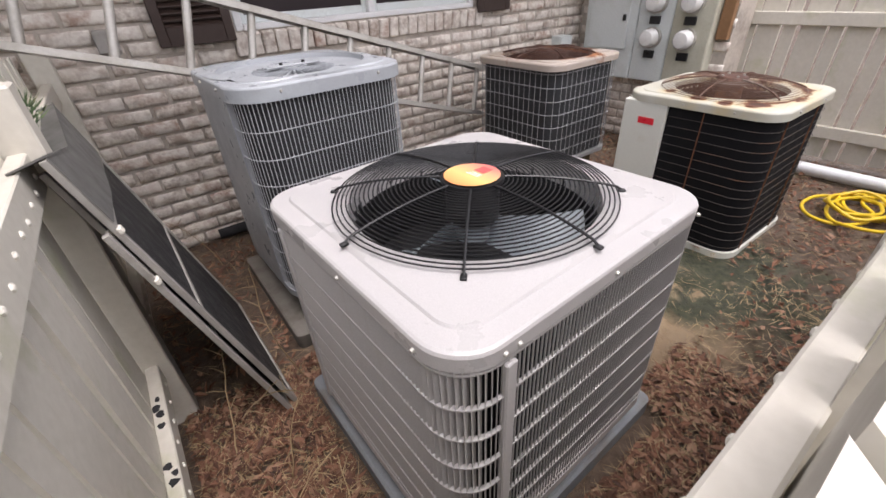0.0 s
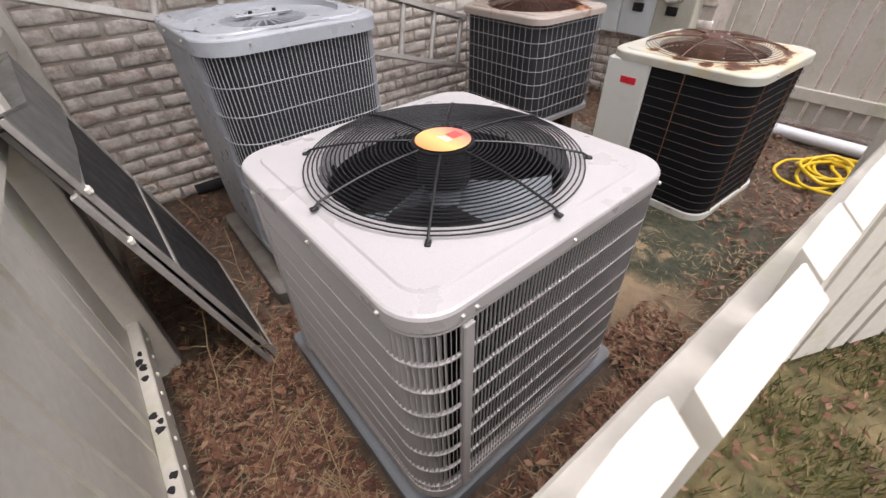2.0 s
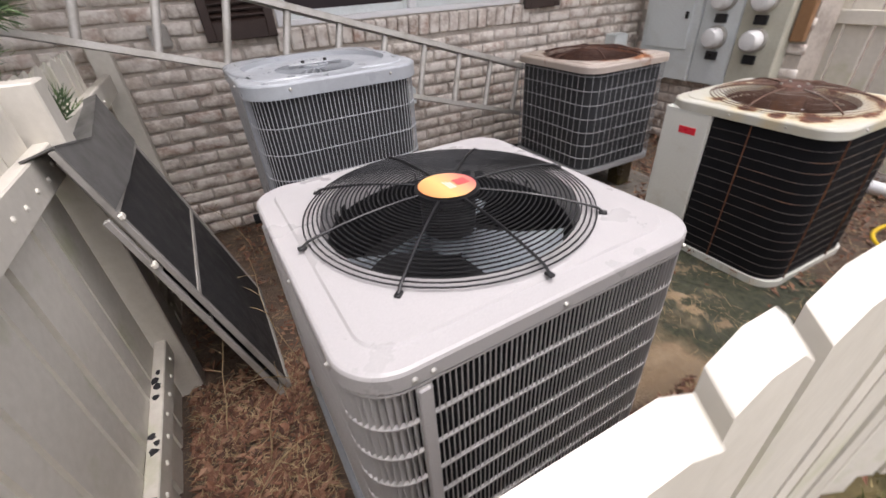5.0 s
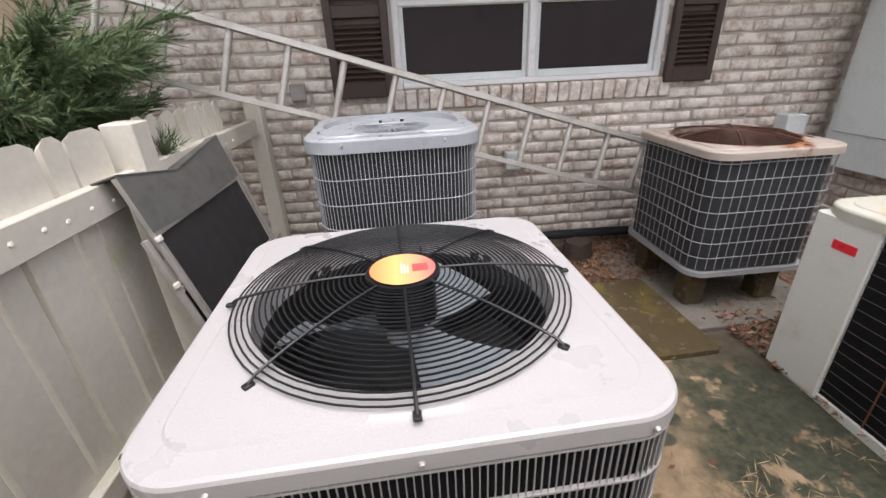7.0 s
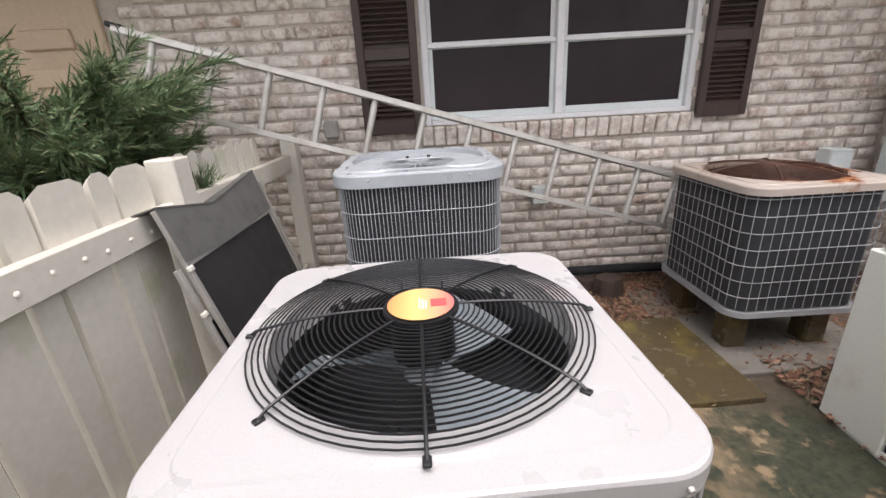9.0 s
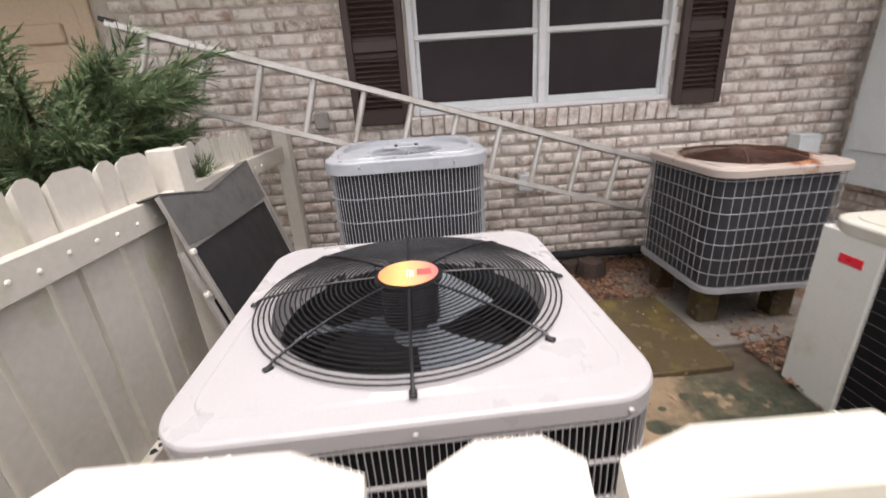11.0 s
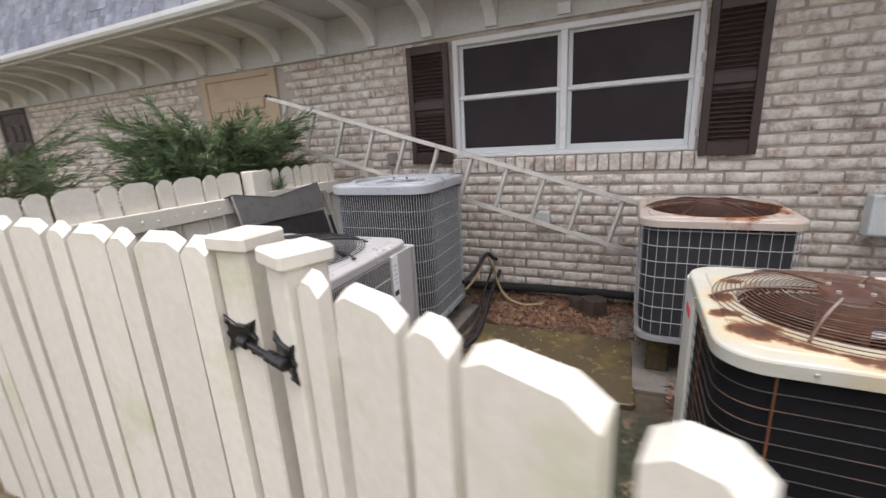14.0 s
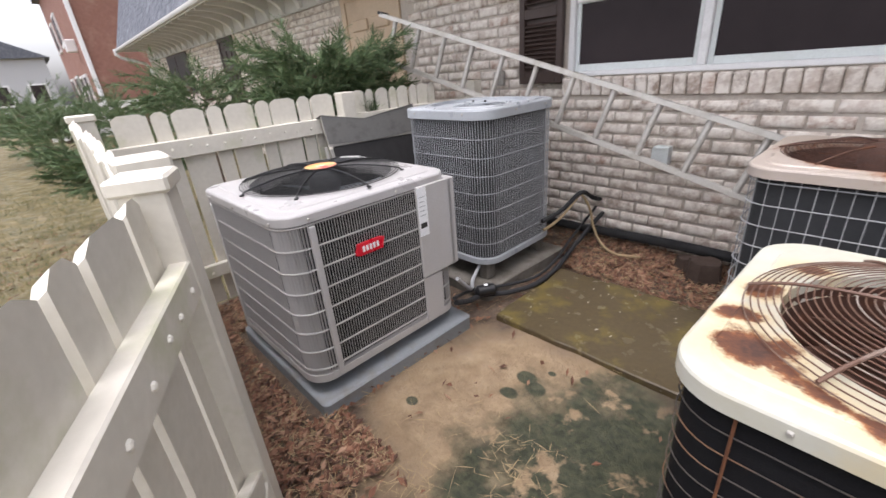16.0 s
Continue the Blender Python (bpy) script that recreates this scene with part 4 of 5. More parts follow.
    part("service_panel", cube((x - 0.004, 0.205, 0.075), (x + 0.006, 0.33, 0.336), 0.004), UNIT_GREY, e)
    bm = bmesh.new()
    pts = [(-0.075, -0.022), (-0.062, 0.026), (0.052, 0.026), (0.075, 0.02), (0.062, -0.028), (-0.052, -0.028)]
    loft(bm, [[(xx, y, z) for y, z in pts] for xx in (x, x + 0.012)], True, True)
    em = part("emblem", bm, EMBLEM, e, "red badge with a pale plain bar")
    em.matrix_basis = pose(0, -0.075, 0.615)
    for k in range(5):
        s = part("emblem_bar", cube((x + 0.012, -0.042 + 0.018 * k, -0.013), (x + 0.0135, -0.031 + 0.018 * k, 0.012)), PAPER, em)
    tag = part("paper_label", cube((x + 0.0125, 0.205, 0.56), (x + 0.014, 0.262, 0.795)), PAPER, e, "white printed paper label")
    part("print_block", cube((x + 0.0142, 0.212, 0.60), (x + 0.0148, 0.252, 0.625)), INK_AND_ROOM_DARK, tag)
    for k in range(5):
        part("print_line", cube((x + 0.0142, 0.214, 0.66 + 0.022 * k), (x + 0.0148, 0.25 - 0.006 * (k % 2), 0.664 + 0.022 * k)), CAGE_GREY, tag)
    return e


main_unit()


def plastic_pad(cx, cy, w, d, h, rz, mat, label):
    e = thing("equipment_pad", pose(cx, cy, 0, 0, 0, rz), label, "pad", "equipment pads")
    p0, p1 = rounded(w, d, 0.03, 3, 2), rounded(w - 0.02, d - 0.02, 0.025, 3, 2)
    part("slab", loft(bmesh.new(), [at_z(p0, -0.03), at_z(p0, h - 0.008), at_z(p1, h)], True, True), mat, e, smooth=True)


plastic_pad(0.64, 0.87, 0.94, 0.93, 0.062, 1.5, PAD, "grey moulded plastic equipment pad on the soil")
plastic_pad(0.60, 2.01, 0.80, 0.86, 0.07, 0, CONCRETE, "weathered concrete pad under the grey unit")


def grey_unit():
    e = thing("air_conditioner", pose(0.602, 2.01, 0.07, 0, 0, 1.9), "older blue-grey air conditioner with a fine wire guard", "air conditioner", "air conditioners")
    W, D = 0.69, 0.73
    b = 0.12
    for sx in (-1, 1):
        for sy in (-1, 1):
            part("leg", cube((sx * 0.26 - 0.04, sy * 0.28 - 0.04, 0), (sx * 0.26 + 0.04, sy * 0.28 + 0.04, b), 0.01), CONCRETE, e, "concrete block foot")
    part("base_pan", prism(W + 0.01, D + 0.01, 0.13, b, b + 0.035, 8), STEEL_BLUE, e, smooth=True)
    part("coil", sleeve(W - 0.03, D - 0.03, 0.12, b + 0.036, 1.01), COIL_GREY, e, "dark condenser coil", smooth=True)
    cage(e, W, D, 0.13, b + 0.03, 1.01, 0.0165, [b + 0.03 + 0.106 * i for i in range(1, 9)], 0.0017, 0.0020, CAGE_GREY)
    # sheet-metal corner at the back left
    part("corner_panel", cube((-W / 2 - 0.006, -0.19, b + 0.02), (-W / 2 + 0.02, D / 2 - 0.10, 1.02), 0.004), STEEL_BLUE, e)
    lid(e, W + 0.03, D + 0.03, 0.14, 1.06, 0.055, 0.31, STEEL_BLUE, 0.03, 0.006)
    n = 48
    def ring(r, z):
        return [(r * math.cos(2 * math.pi * i / n), r * math.sin(2 * math.pi * i / n), z) for i in range(n)]
    part("fan_dish", loft(bmesh.new(), [ring(0.31, 1.04), ring(0.25, 1.032), ring(0.17, 1.036)]), STEEL_BLUE, e, "recessed dished fan cover", smooth=True)
    part("fan_well", loft(bmesh.new(), [ring(0.172, 1.034), ring(0.17, 0.95), ring(0.001, 0.95)]), BLACK, e, smooth=True)
    first = None
    for i in range(30):
        a = 12 * i
        if first is None:
            first = part("vent_fin", cube((0.055, -0.0025, 1.026), (0.175, 0.0025, 1.040)), STEEL_BLUE, e)
        else:
            shared("vent_fin", first, pose(0, 0, 0, 0, 0, a), e)
    bm = bmesh.new()
    cylinder(bm, (0, 0, 1.02), (0, 0, 1.05), 0.06, 24)
    part("motor_cap", bm, STEEL_BLUE, e, smooth=True)
    part("motor_strap", cube((-0.12, -0.02, 1.050), (0.12, 0.02, 1.058), 0.003), STEEL_BLUE, e)
    for sx in (-0.05, 0.05):
        bm = bmesh.new()
        cylinder(bm, (sx, 0, 1.058), (sx, 0, 1.068), 0.008, 8)
        part("bolt", bm, BLACK, e)
    screws(e, W + 0.03, D + 0.03, 1.03, [("f", -0.2), ("f", 0.2), ("l", 0.1), ("l", -0.15), ("r", -0.1), ("r", 0.2)], ALU)


grey_unit()


def rusty_unit():
    e = thing("air_conditioner", pose(2.48, 2.187, 0.0), "old rust-topped air conditioner with a wide wire grid", "air conditioner", "air conditioners")
    W, D = 0.693, 0.733
    for sx in (-1, 1):
        for sy in (-1, 1):
            part("leg", cube((sx * 0.22 - 0.06, sy * 0.22 - 0.06, 0), (sx * 0.22 + 0.06, sy * 0.22 + 0.06, 0.245), 0.012), CONCRETE_OLD, e, "concrete block foot")
    part("base_pan", prism(W + 0.005, D + 0.005, 0.10, 0.244, 0.268, 8), CAGE_PALE, e, smooth=True)
    part("coil", sleeve(W - 0.04, D - 0.04, 0.09, 0.276, 0.87), COIL, e, "black condenser coil", smooth=True)
    cage(e, W, D, 0.10, 0.27, 0.88, 0.0475, [0.275 + 0.0845 * i for i in range(8)], 0.0019, 0.0024, CAGE_PALE)
    lid(e, W + 0.03, D + 0.03, 0.11, 0.93, 0.042, 0.305, LID_TAN, 0.03, 0.004)
    n = 48
    def ring(r, z):
        return [(r * math.cos(2 * math.pi * i / n), r * math.sin(2 * math.pi * i / n), z) for i in range(n)]
    part("fan_well", loft(bmesh.new(), [ring(0.304, 0.912), ring(0.30, 0.78), ring(0.001, 0.78)]), RUST_DARK, e, smooth=True)
    guard(e, 0.07, 0.325, 0.962, 0.928, 22, 0.0016, 6, 0.004, RUST_DARK)
    bm = bmesh.new()
    cylinder(bm, (0, 0, 0.80), (0, 0, 0.958), 0.075, 24)
    part("motor", bm, RUST_DARK, e, smooth=True)
    for a in (20, 110, 200, 290):
        blade(a, 0.07, 0.285, 0.85, 0.19, 0.06, RUST, e)


rusty_unit()


def white_unit():
    e = thing("air_conditioner", pose(2.69, 1.043, -0.02, 0, 0, -0.6), "old white-lidded air conditioner with a rusted fan guard", "air conditioner", "air conditioners")
    W, D = 0.742, 0.772
    part("base_pan", prism(W + 0.012, D + 0.012, 0.11, 0.0, 0.045, 8), UNIT_WHITE, e, smooth=True)
    part("coil", sleeve(W - 0.012, D - 0.012, 0.11, 0.046, 0.785), COIL_BLACK, e, "black condenser coil", smooth=True)
    p = rounded(W + 0.002, D + 0.002, 0.11, 8, 4)
    for i in range(14):
        part("guard_band", tube(bmesh.new(), at_z(p, 0.075 + 0.05 * i), 0.0017, 5, closed=True), BAND_WIRE, e, smooth=True)
    for x, y in ((-W / 2 - 0.003, -0.06), (-W / 2 + 0.12, -D / 2 - 0.003), (0.14, -D / 2 - 0.003), (W / 2 + 0.003, -0.05)):
        bm = tube(bmesh.new(), [(x, y, 0.05), (x, y, 0.785)], 0.0032, 5)
        part("guard_upright", bm, RUST, e, "rusted upright wire")
    part("corner_panel", cube((-W / 2 - 0.012, 0.13, 0.02), (-W / 2 + 0.03, D / 2 + 0.004, 0.785), 0.006), UNIT_WHITE, e, "white enamel corner panel")
    part("corner_panel", cube((-W / 2 + 0.03, D / 2 - 0.03, 0.02), (0.0, D / 2 + 0.006, 0.785), 0.006), UNIT_WHITE, e, "white enamel corner panel")
    bm = cube((-W / 2 - 0.0145, 0.19, 0.662), (-W / 2 - 0.012, 0.285, 0.698), 0.0)
    part("warning_sticker", bm, TAPE, e, "red strip of tape")
    lid(e, W + 0.03, D + 0.03, 0.12, 0.83, 0.045, 0.277, LID_WHITE, 0.05, 0.006)
    screws(e, W + 0.03, D + 0.03, 0.80, [("f", -0.18), ("f", 0.15), ("l", 0.05), ("l", -0.2)], ALU)
    n = 48
    def ring(r, z):
        return [(r * math.cos(2 * math.pi * i / n), r * math.sin(2 * math.pi * i / n), z) for i in range(n)]
    part("fan_well", loft(bmesh.new(), [ring(0.272, 0.805), ring(0.268, 0.635), ring(0.001, 0.635)]), RUST_DARK, e, smooth=True)
    guard(e, 0.06, 0.345, 0.88, 0.837, 23, 0.0017, 6, 0.0042, RUST_WIRE, power=3.2)
    bm = bmesh.new()
    cylinder(bm, (0, 0, 0.675), (0, 0, 0.88), 0.065, 24)
    part("motor", bm, RUST, e, smooth=True)
    bm = bmesh.new()
    cylinder(bm, (0, 0, 0.88), (0, 0, 0.892), 0.08, 24, 0.07)
    part("motor_cap", bm, RUST_DARK, e, smooth=True)
    tag = part("paper_label", cube((0.05, -0.03, 0.755), (0.13, 0.03, 0.757)), PAPER, e, "white paper label inside the fan well")
    for k in range(4):
        part("print_line", cube((0.057, -0.022 + 0.014 * k, 0.757), (0.123, -0.016 + 0.014 * k, 0.7575)), CAGE_GREY, tag)
    for k in range(4):
        bm = bmesh.new()
        a = radians(45 + 90 * k)
        cylinder(bm, (0.055 * math.cos(a), 0.055 * math.sin(a), 0.889), (0.055 * math.cos(a), 0.055 * math.sin(a), 0.899), 0.007, 8)
        part("bolt", bm, ALU, e)
    for a in (10, 130, 250):
        blade(a, 0.06, 0.235, 0.735, 0.20, 0.06, RUST_DARK, e)


white_unit()


# ---- things by the wall ----
def ladder():
    a, b = Vector((-0.91, 2.43, 1.822)), Vector((2.39, 2.755, 0.79))
    d = (b - a).normalized()
    up = Vector((0.0, -0.14, -1.0))
    up = (up - d * up.dot(d)).normalized()
    nrm = d.cross(up)
    m = Matrix.Translation(a) @ Matrix((d, up, nrm)).transposed().to_4x4()
    e = thing("ladder", m, "weathered aluminium ladder leaning sideways along the wall", "ladder")
    L = (b - a).length
    w = 0.368
    for y in (0.0, w):
        bm = bmesh.new()
        k = 1 if y == 0 else -1
        box(bm, (0, y - 0.004, -0.036), (L, y + 0.001, 0.036), 0.002)
        for zz in (-0.036, 0.031):
            box(bm, (0, min(y, y + 0.030 * k), zz), (L, max(y, y + 0.030 * k), zz + 0.005), 0.001)
        part("side_rail", bm, ALU, e)
        part("end_cap", cube((-0.03, y - 0.012, -0.036), (0.05, y + 0.012, 0.036), 0.004), RUBBER, e, "dark rubber end cap")
    first = None
    s = 0.18
    while s < L - 0.05:
        if first is None:
            first = part("rung", tube(bmesh.new(), [(0, 0, 0), (0, w, 0)], 0.0195, 10), ALU, e, smooth=True)
            first.matrix_basis = pose(s, 0, 0)
        else:
            shared("rung", first, pose(s, 0, 0), e)
        s += 0.2915


ladder()


def cable(name, pts, r, mat, label, cat="cable", n=8):
    P = [Vector((x - 0.03 * max(0, y - 1.3), y - 0.07 * max(0, y - 1.3), z)) for x, y, z in pts]
    out = []
    for i in range(len(P) - 1):
        p0, p1, p2, p3 = P[max(i - 1, 0)], P[i], P[i + 1], P[min(i + 2, len(P) - 1)]
        for k in range(8):
            t = k / 8
            out.append(0.5 * ((2 * p1) + (p2 - p0) * t + (2 * p0 - 5 * p1 + 4 * p2 - p3) * t * t + (3 * p1 - p0 - 3 * p2 + p3) * t ** 3))
    out.append(P[-1])
    o = part(name, tube(bmesh.new(), out, r, n), mat, None, label, smooth=True)
    return tagged(o, label, cat)


cable("refrigerant_line", [(1.06, 1.27, 0.16), (1.02, 1.42, 0.09), (1.02, 1.56, 0.07), (1.10, 1.72, 0.05), (1.16, 1.95, 0.04), (1.14, 2.25, 0.04), (1.10, 2.55, 0.08), (1.08, 2.85, 0.14), (1.08, 3.06, 0.20)], 0.016, RUBBER, "black foam-wrapped refrigerant line along the soil", "pipe")
cable("refrigerant_line", [(1.07, 1.25, 0.20), (1.00, 1.40, 0.14), (0.98, 1.56, 0.10), (1.05, 1.75, 0.07), (1.12, 2.0, 0.055), (1.09, 2.3, 0.055), (1.04, 2.6, 0.10), (1.02, 2.9, 0.18), (1.02, 3.06, 0.24)], 0.010, RUBBER, "thin black insulated line beside the larger one", "pipe")
cable("power_cable", [(1.06, 1.29, 0.30), (1.01, 1.42, 0.18), (0.96, 1.52, 0.11), (0.88, 1.62, 0.10), (0.86, 1.72, 0.16)], 0.011, CAGE_GREY, "grey flexible electric conduit between the units", "cable")
cable("copper_whip", [(0.99, 2.30, 0.26), (1.02, 2.45, 0.30), (1.04, 2.62, 0.38), (1.05, 2.73, 0.42), (1.09, 2.80, 0.30), (1.12, 2.82, 0.16), (1.2, 2.80, 0.05), (1.35, 2.72, 0.03), (1.5, 2.78, 0.03)], 0.010, STRAW, "pale loose wire hanging from the wall", "cable")
cable("copper_whip", [(0.99, 2.28, 0.33), (1.02, 2.5, 0.36), (1.05, 2.72, 0.44), (1.06, 2.9, 0.36), (1.04, 3.08, 0.30)], 0.016, RUBBER, "black insulated pipe entering the wall", "pipe")
cable("drain_pipe", [(0.2, 3.02, 0.05), (0.9, 2.98, 0.07), (1.5, 2.99, 0.09), (2.0, 2.98, 0.10), (2.6, 3.0, 0.08), (3.4, 3.0, 0.06)], 0.035, RUBBER, "black corrugated drain pipe along the wall base", "pipe", 10)


def filter_drier():
    e = thing("filter_drier", pose(1.02, 1.555, 0.10, 0, 90, 62), "small black cylinder joint in the line", "fitting")
    part("barrel", loft(bmesh.new(), [[(r * math.cos(2 * math.pi * i / 16), r * math.sin(2 * math.pi * i / 16), z) for i in range(16)] for r, z in ((0.015, -0.07), (0.036, -0.05), (0.036, 0.05), (0.015, 0.07))], True, True), BLACK, e, smooth=True)
    part("tag", cube((-0.037, -0.012, -0.01), (-0.0355, 0.012, 0.012)), PAPER, e)


filter_drier()


def wall_box(x, y, z, w, h, d, label, cat, mat):
    e = thing("outlet_box" if h < 0.2 else "junction_box", pose(x, WALL_Y - 0.02, z), label, cat)
    part("housing", cube((-w / 2, -d, -h / 2), (w / 2, 0, h / 2), 0.006), mat, e)
    lidp = part("cover", cube((-w / 2 - 0.005, -d - 0.012, -h / 2 + 0.01), (w / 2 + 0.005, -d, h / 2 - 0.01), 0.005), mat, e)
    part("hinge", cube((-w / 2, -d - 0.018, h / 2 - 0.016), (w / 2, -d - 0.011, h / 2 - 0.008)), mat, lidp)
    return e


wall_box(1.42, 0, 0.69, 0.10, 0.13, 0.07, "grey weatherproof outlet box on the brick wall", "outlet", PANEL_GREY)
wall_box(0.0, 0, 1.222, 0.09, 0.12, 0.03, "grey blank cover plate on the brick wall", "outlet", FRAME_GREY)
wall_box(3.50, 0, 0.775, 0.15, 0.26, 0.11, "grey electric disconnect box on the brick wall", "electric box", PANEL_GREY)


def stump(x, y, k):
    e = thing("tree_stump", pose(x, y, 0.0) @ Matrix.Scale(k, 4), "short sawn brown stump in the leaves", "stump", "sawn stumps")
    rng = random.Random(5)
    n = 20
    rad = [0.085 + rng.uniform(-0.01, 0.012) for _ in range(n)]
    part("stump_wood", loft(bmesh.new(), [[(rad[i] * k * math.cos(2 * math.pi * i / n), rad[i] * k * math.sin(2 * math.pi * i / n), z) for i in range(n)] for k, z in ((1.25, -0.02), (1.05, 0.05), (1.0, 0.12), (0.93, 0.13), (0.4, 0.128))], False, True), STUMP_WOOD, e, smooth=True)


stump(1.86, 2.65, 1.0)
stump(1.735, 2.735, 0.68)


def meters():
    e = thing("meter_cabinet", pose(3.87, 0, 0), "grey and tan electric meter bank on the return wall", "electric panel")
    part("cabinet", cube((-0.14, 2.295, 0.55), (-0.0, 2.81, 1.72), 0.008), PANEL_GREY, e)
    door = part("cabinet_door", cube((-0.155, 2.36, 0.79), (-0.141, 2.76, 1.62), 0.006), PANEL_GREY, e)
    part("handle", cube((-0.175, 2.385, 1.02), (-0.155, 2.41, 1.07), 0.004), BLACK_IRON, door)
    part("cabinet", cube((-0.13, 1.99, 0.55), (-0.0, 2.29, 1.95), 0.008), PANEL_GREY, e)
    part("cabinet", cube((-0.13, 1.67, 0.55), (-0.0, 1.985, 1.95), 0.008), PANEL_TAN, e)
    for y in (2.13, 1.84):
        for z in (0.90, 1.16, 1.42, 1.68):
            bm = bmesh.new()
            cylinder(bm, (-0.13, y, z), (-0.16, y, z), 0.082, 24)
            ringp = part("meter_ring", bm, ALU, e, smooth=True)
            bm = bmesh.new()
            loft(bm, [[(x, y + r * math.cos(2 * math.pi * i / 24), z + r * math.sin(2 * math.pi * i / 24)) for i in range(24)] for r, x in ((0.07, -0.16), (0.07, -0.215), (0.055, -0.235), (0.02, -0.24))], False, True)
            part("meter_glass", bm, DIAL, ringp, "round meter face", smooth=True)
            part("breaker", cube((-0.15, y - 0.045, z - 0.16), (-0.13, y + 0.045, z - 0.10), 0.004), BLACK, e, "black breaker switch")


meters()
o = part("timber_board", cube((3.81, 1.575, 0.90), (3.865, 1.66, 2.34), 0.004), WOOD, None, "short brown timber board fixed beside the meters")
tagged(o, "brown timber board fixed beside the meters", "board")


# ---- leaning screens and trough ----
def screens():
    data = [((-0.235, 1.30, 1.10), (-0.255, 2.12, 1.08), (0.075, 1.30, 0.012), "dark insect screen in a grey frame leaning on the fence"),
            ((-0.20, 1.28, 0.90), (-0.22, 1.98, 0.88), (0.045, 1.27, 0.012), "smaller dark insect screen leaning in front of another"),
            ((-0.27, 1.40, 1.04), (-0.27, 2.2, 1.02), (0.02, 1.42, 0.012), "dark screen panel leaning behind the others")]
    for tl, tr, foot, label in data:
        o, x, up = Vector(foot), Vector(tr) - Vector(tl), Vector(tl) - Vector(foot)
        w, h = x.length, up.length
        x.normalize()
        up = (up - x * up.dot(x)).normalized()
        m = Matrix.Translation(o) @ Matrix((x, up, x.cross(up))).transposed().to_4x4()
        e = thing("window_screen", m, label, "window screen", "leaning screens")
        f = 0.022
        for nm, lo, hi in (("frame_side", (0, 0, -0.009), (f, h, 0.009)), ("frame_side", (w - f, 0, -0.009), (w, h, 0.009)), ("frame_side", (f, 0, -0.009), (w - f, f, 0.009)), ("frame_side", (f, h - 0.21, -0.009), (w - f, h - 0.19, 0.009)), ("frame_bar", (f, h * 0.5, -0.007), (w - f, h * 0.5 + 0.018, 0.007))):
            part(nm, cube(lo, hi, 0.002), FRAME_GREY, e)
        part("mesh", cube((f, f, -0.002), (w - f, h - 0.2, 0.002)), SCREEN, e, "black fibre mesh")
        if label.startswith("dark insect"):
            edge = [(0.0, h + 0.004), (0.40 * w, h - 0.052), (w, h + 0.012)]
            low = [(w, h - 0.19), (0.40 * w, h - 0.21), (0.0, h - 0.19)]
            part("kick_panel", loft(bmesh.new(), [[(px, py, zz) for px, py in edge + low] for zz in (0.010, 0.013)], True, True), TROUGH, e, "dull grey bent sheet-metal panel")
            for (ax, ay), (bx, by) in zip(edge, edge[1:]):
                part("lip", loft(bmesh.new(), [[(ax, ay, -0.07), (ax, ay, 0.016), (ax, ay + 0.005, 0.016), (ax, ay + 0.005, -0.07)], [(bx, by, -0.07), (bx, by, 0.016), (bx, by + 0.005, 0.016), (bx, by + 0.005, -0.07)]], True, True), TROUGH, e)
        part("corner_clip", cube((-0.006, h * 0.80, 0.0), (0.022, h * 0.80 + 0.02, 0.016), 0.004), BOLT, e, "pale plastic corner clip")


screens()


# ---- hose, pipe, slabs ----
def hose():
    rng = random.Random(8)
    pts = []
    for i in range(7):
        r = rng.uniform(0.14, 0.27)
        cx, cy = 3.44 + rng.uniform(-0.11, 0.11), 0.40 + rng.uniform(-0.09, 0.09)
        for k in range(8):
            a = 2 * math.pi * k / 8 + i * 0.3
            pts.append((cx + r * math.cos(a) * 1.15, cy + r * math.sin(a) * 0.85, 0.015 + 0.012 * i * rng.uniform(0.4, 1)))
    cable("garden_hose", pts, 0.0105, HOSE, "bright yellow garden hose coiled loosely on the soil", "hose")


hose()
o = part("drain_tube", tube(bmesh.new(), [(3.91, 1.25, 0.05), (3.93, 0.7, 0.045), (3.95, -0.35, 0.04)], 0.045, 14), PVC, None, smooth=True)
tagged(o, "white plastic drain pipe lying along the fence", "pipe")


def slab(cx, cy, w, d, z, mat, label, seed):
    rng = random.Random(seed)
    pts = rounded(w, d, 0.03, 3, 8)
    pts = [(x + rng.uniform(-0.008, 0.008), y + rng.uniform(-0.008, 0.008)) for x, y in pts]
    inner = [(x * 0.985, y * 0.985) for x, y in pts]
    o = part("paving_slab", loft(bmesh.new(), [at_z(pts, -0.05), at_z(pts, z - 0.006), at_z(inner, z)], True, True), mat, None, label)
    o.matrix_basis = pose(cx, cy, 0, 0, 0, 2.5)
    return tagged(o, label, "slab")


slab(1.635, 1.865, 1.0, 0.74, 0.022, CONCRETE_OLD, "wet mossy brown concrete slab set in the soil", 2)
slab(2.48, 2.19, 0.96, 0.98, 0.018, CONCRETE, "grey concrete pad under the rusty unit", 4)


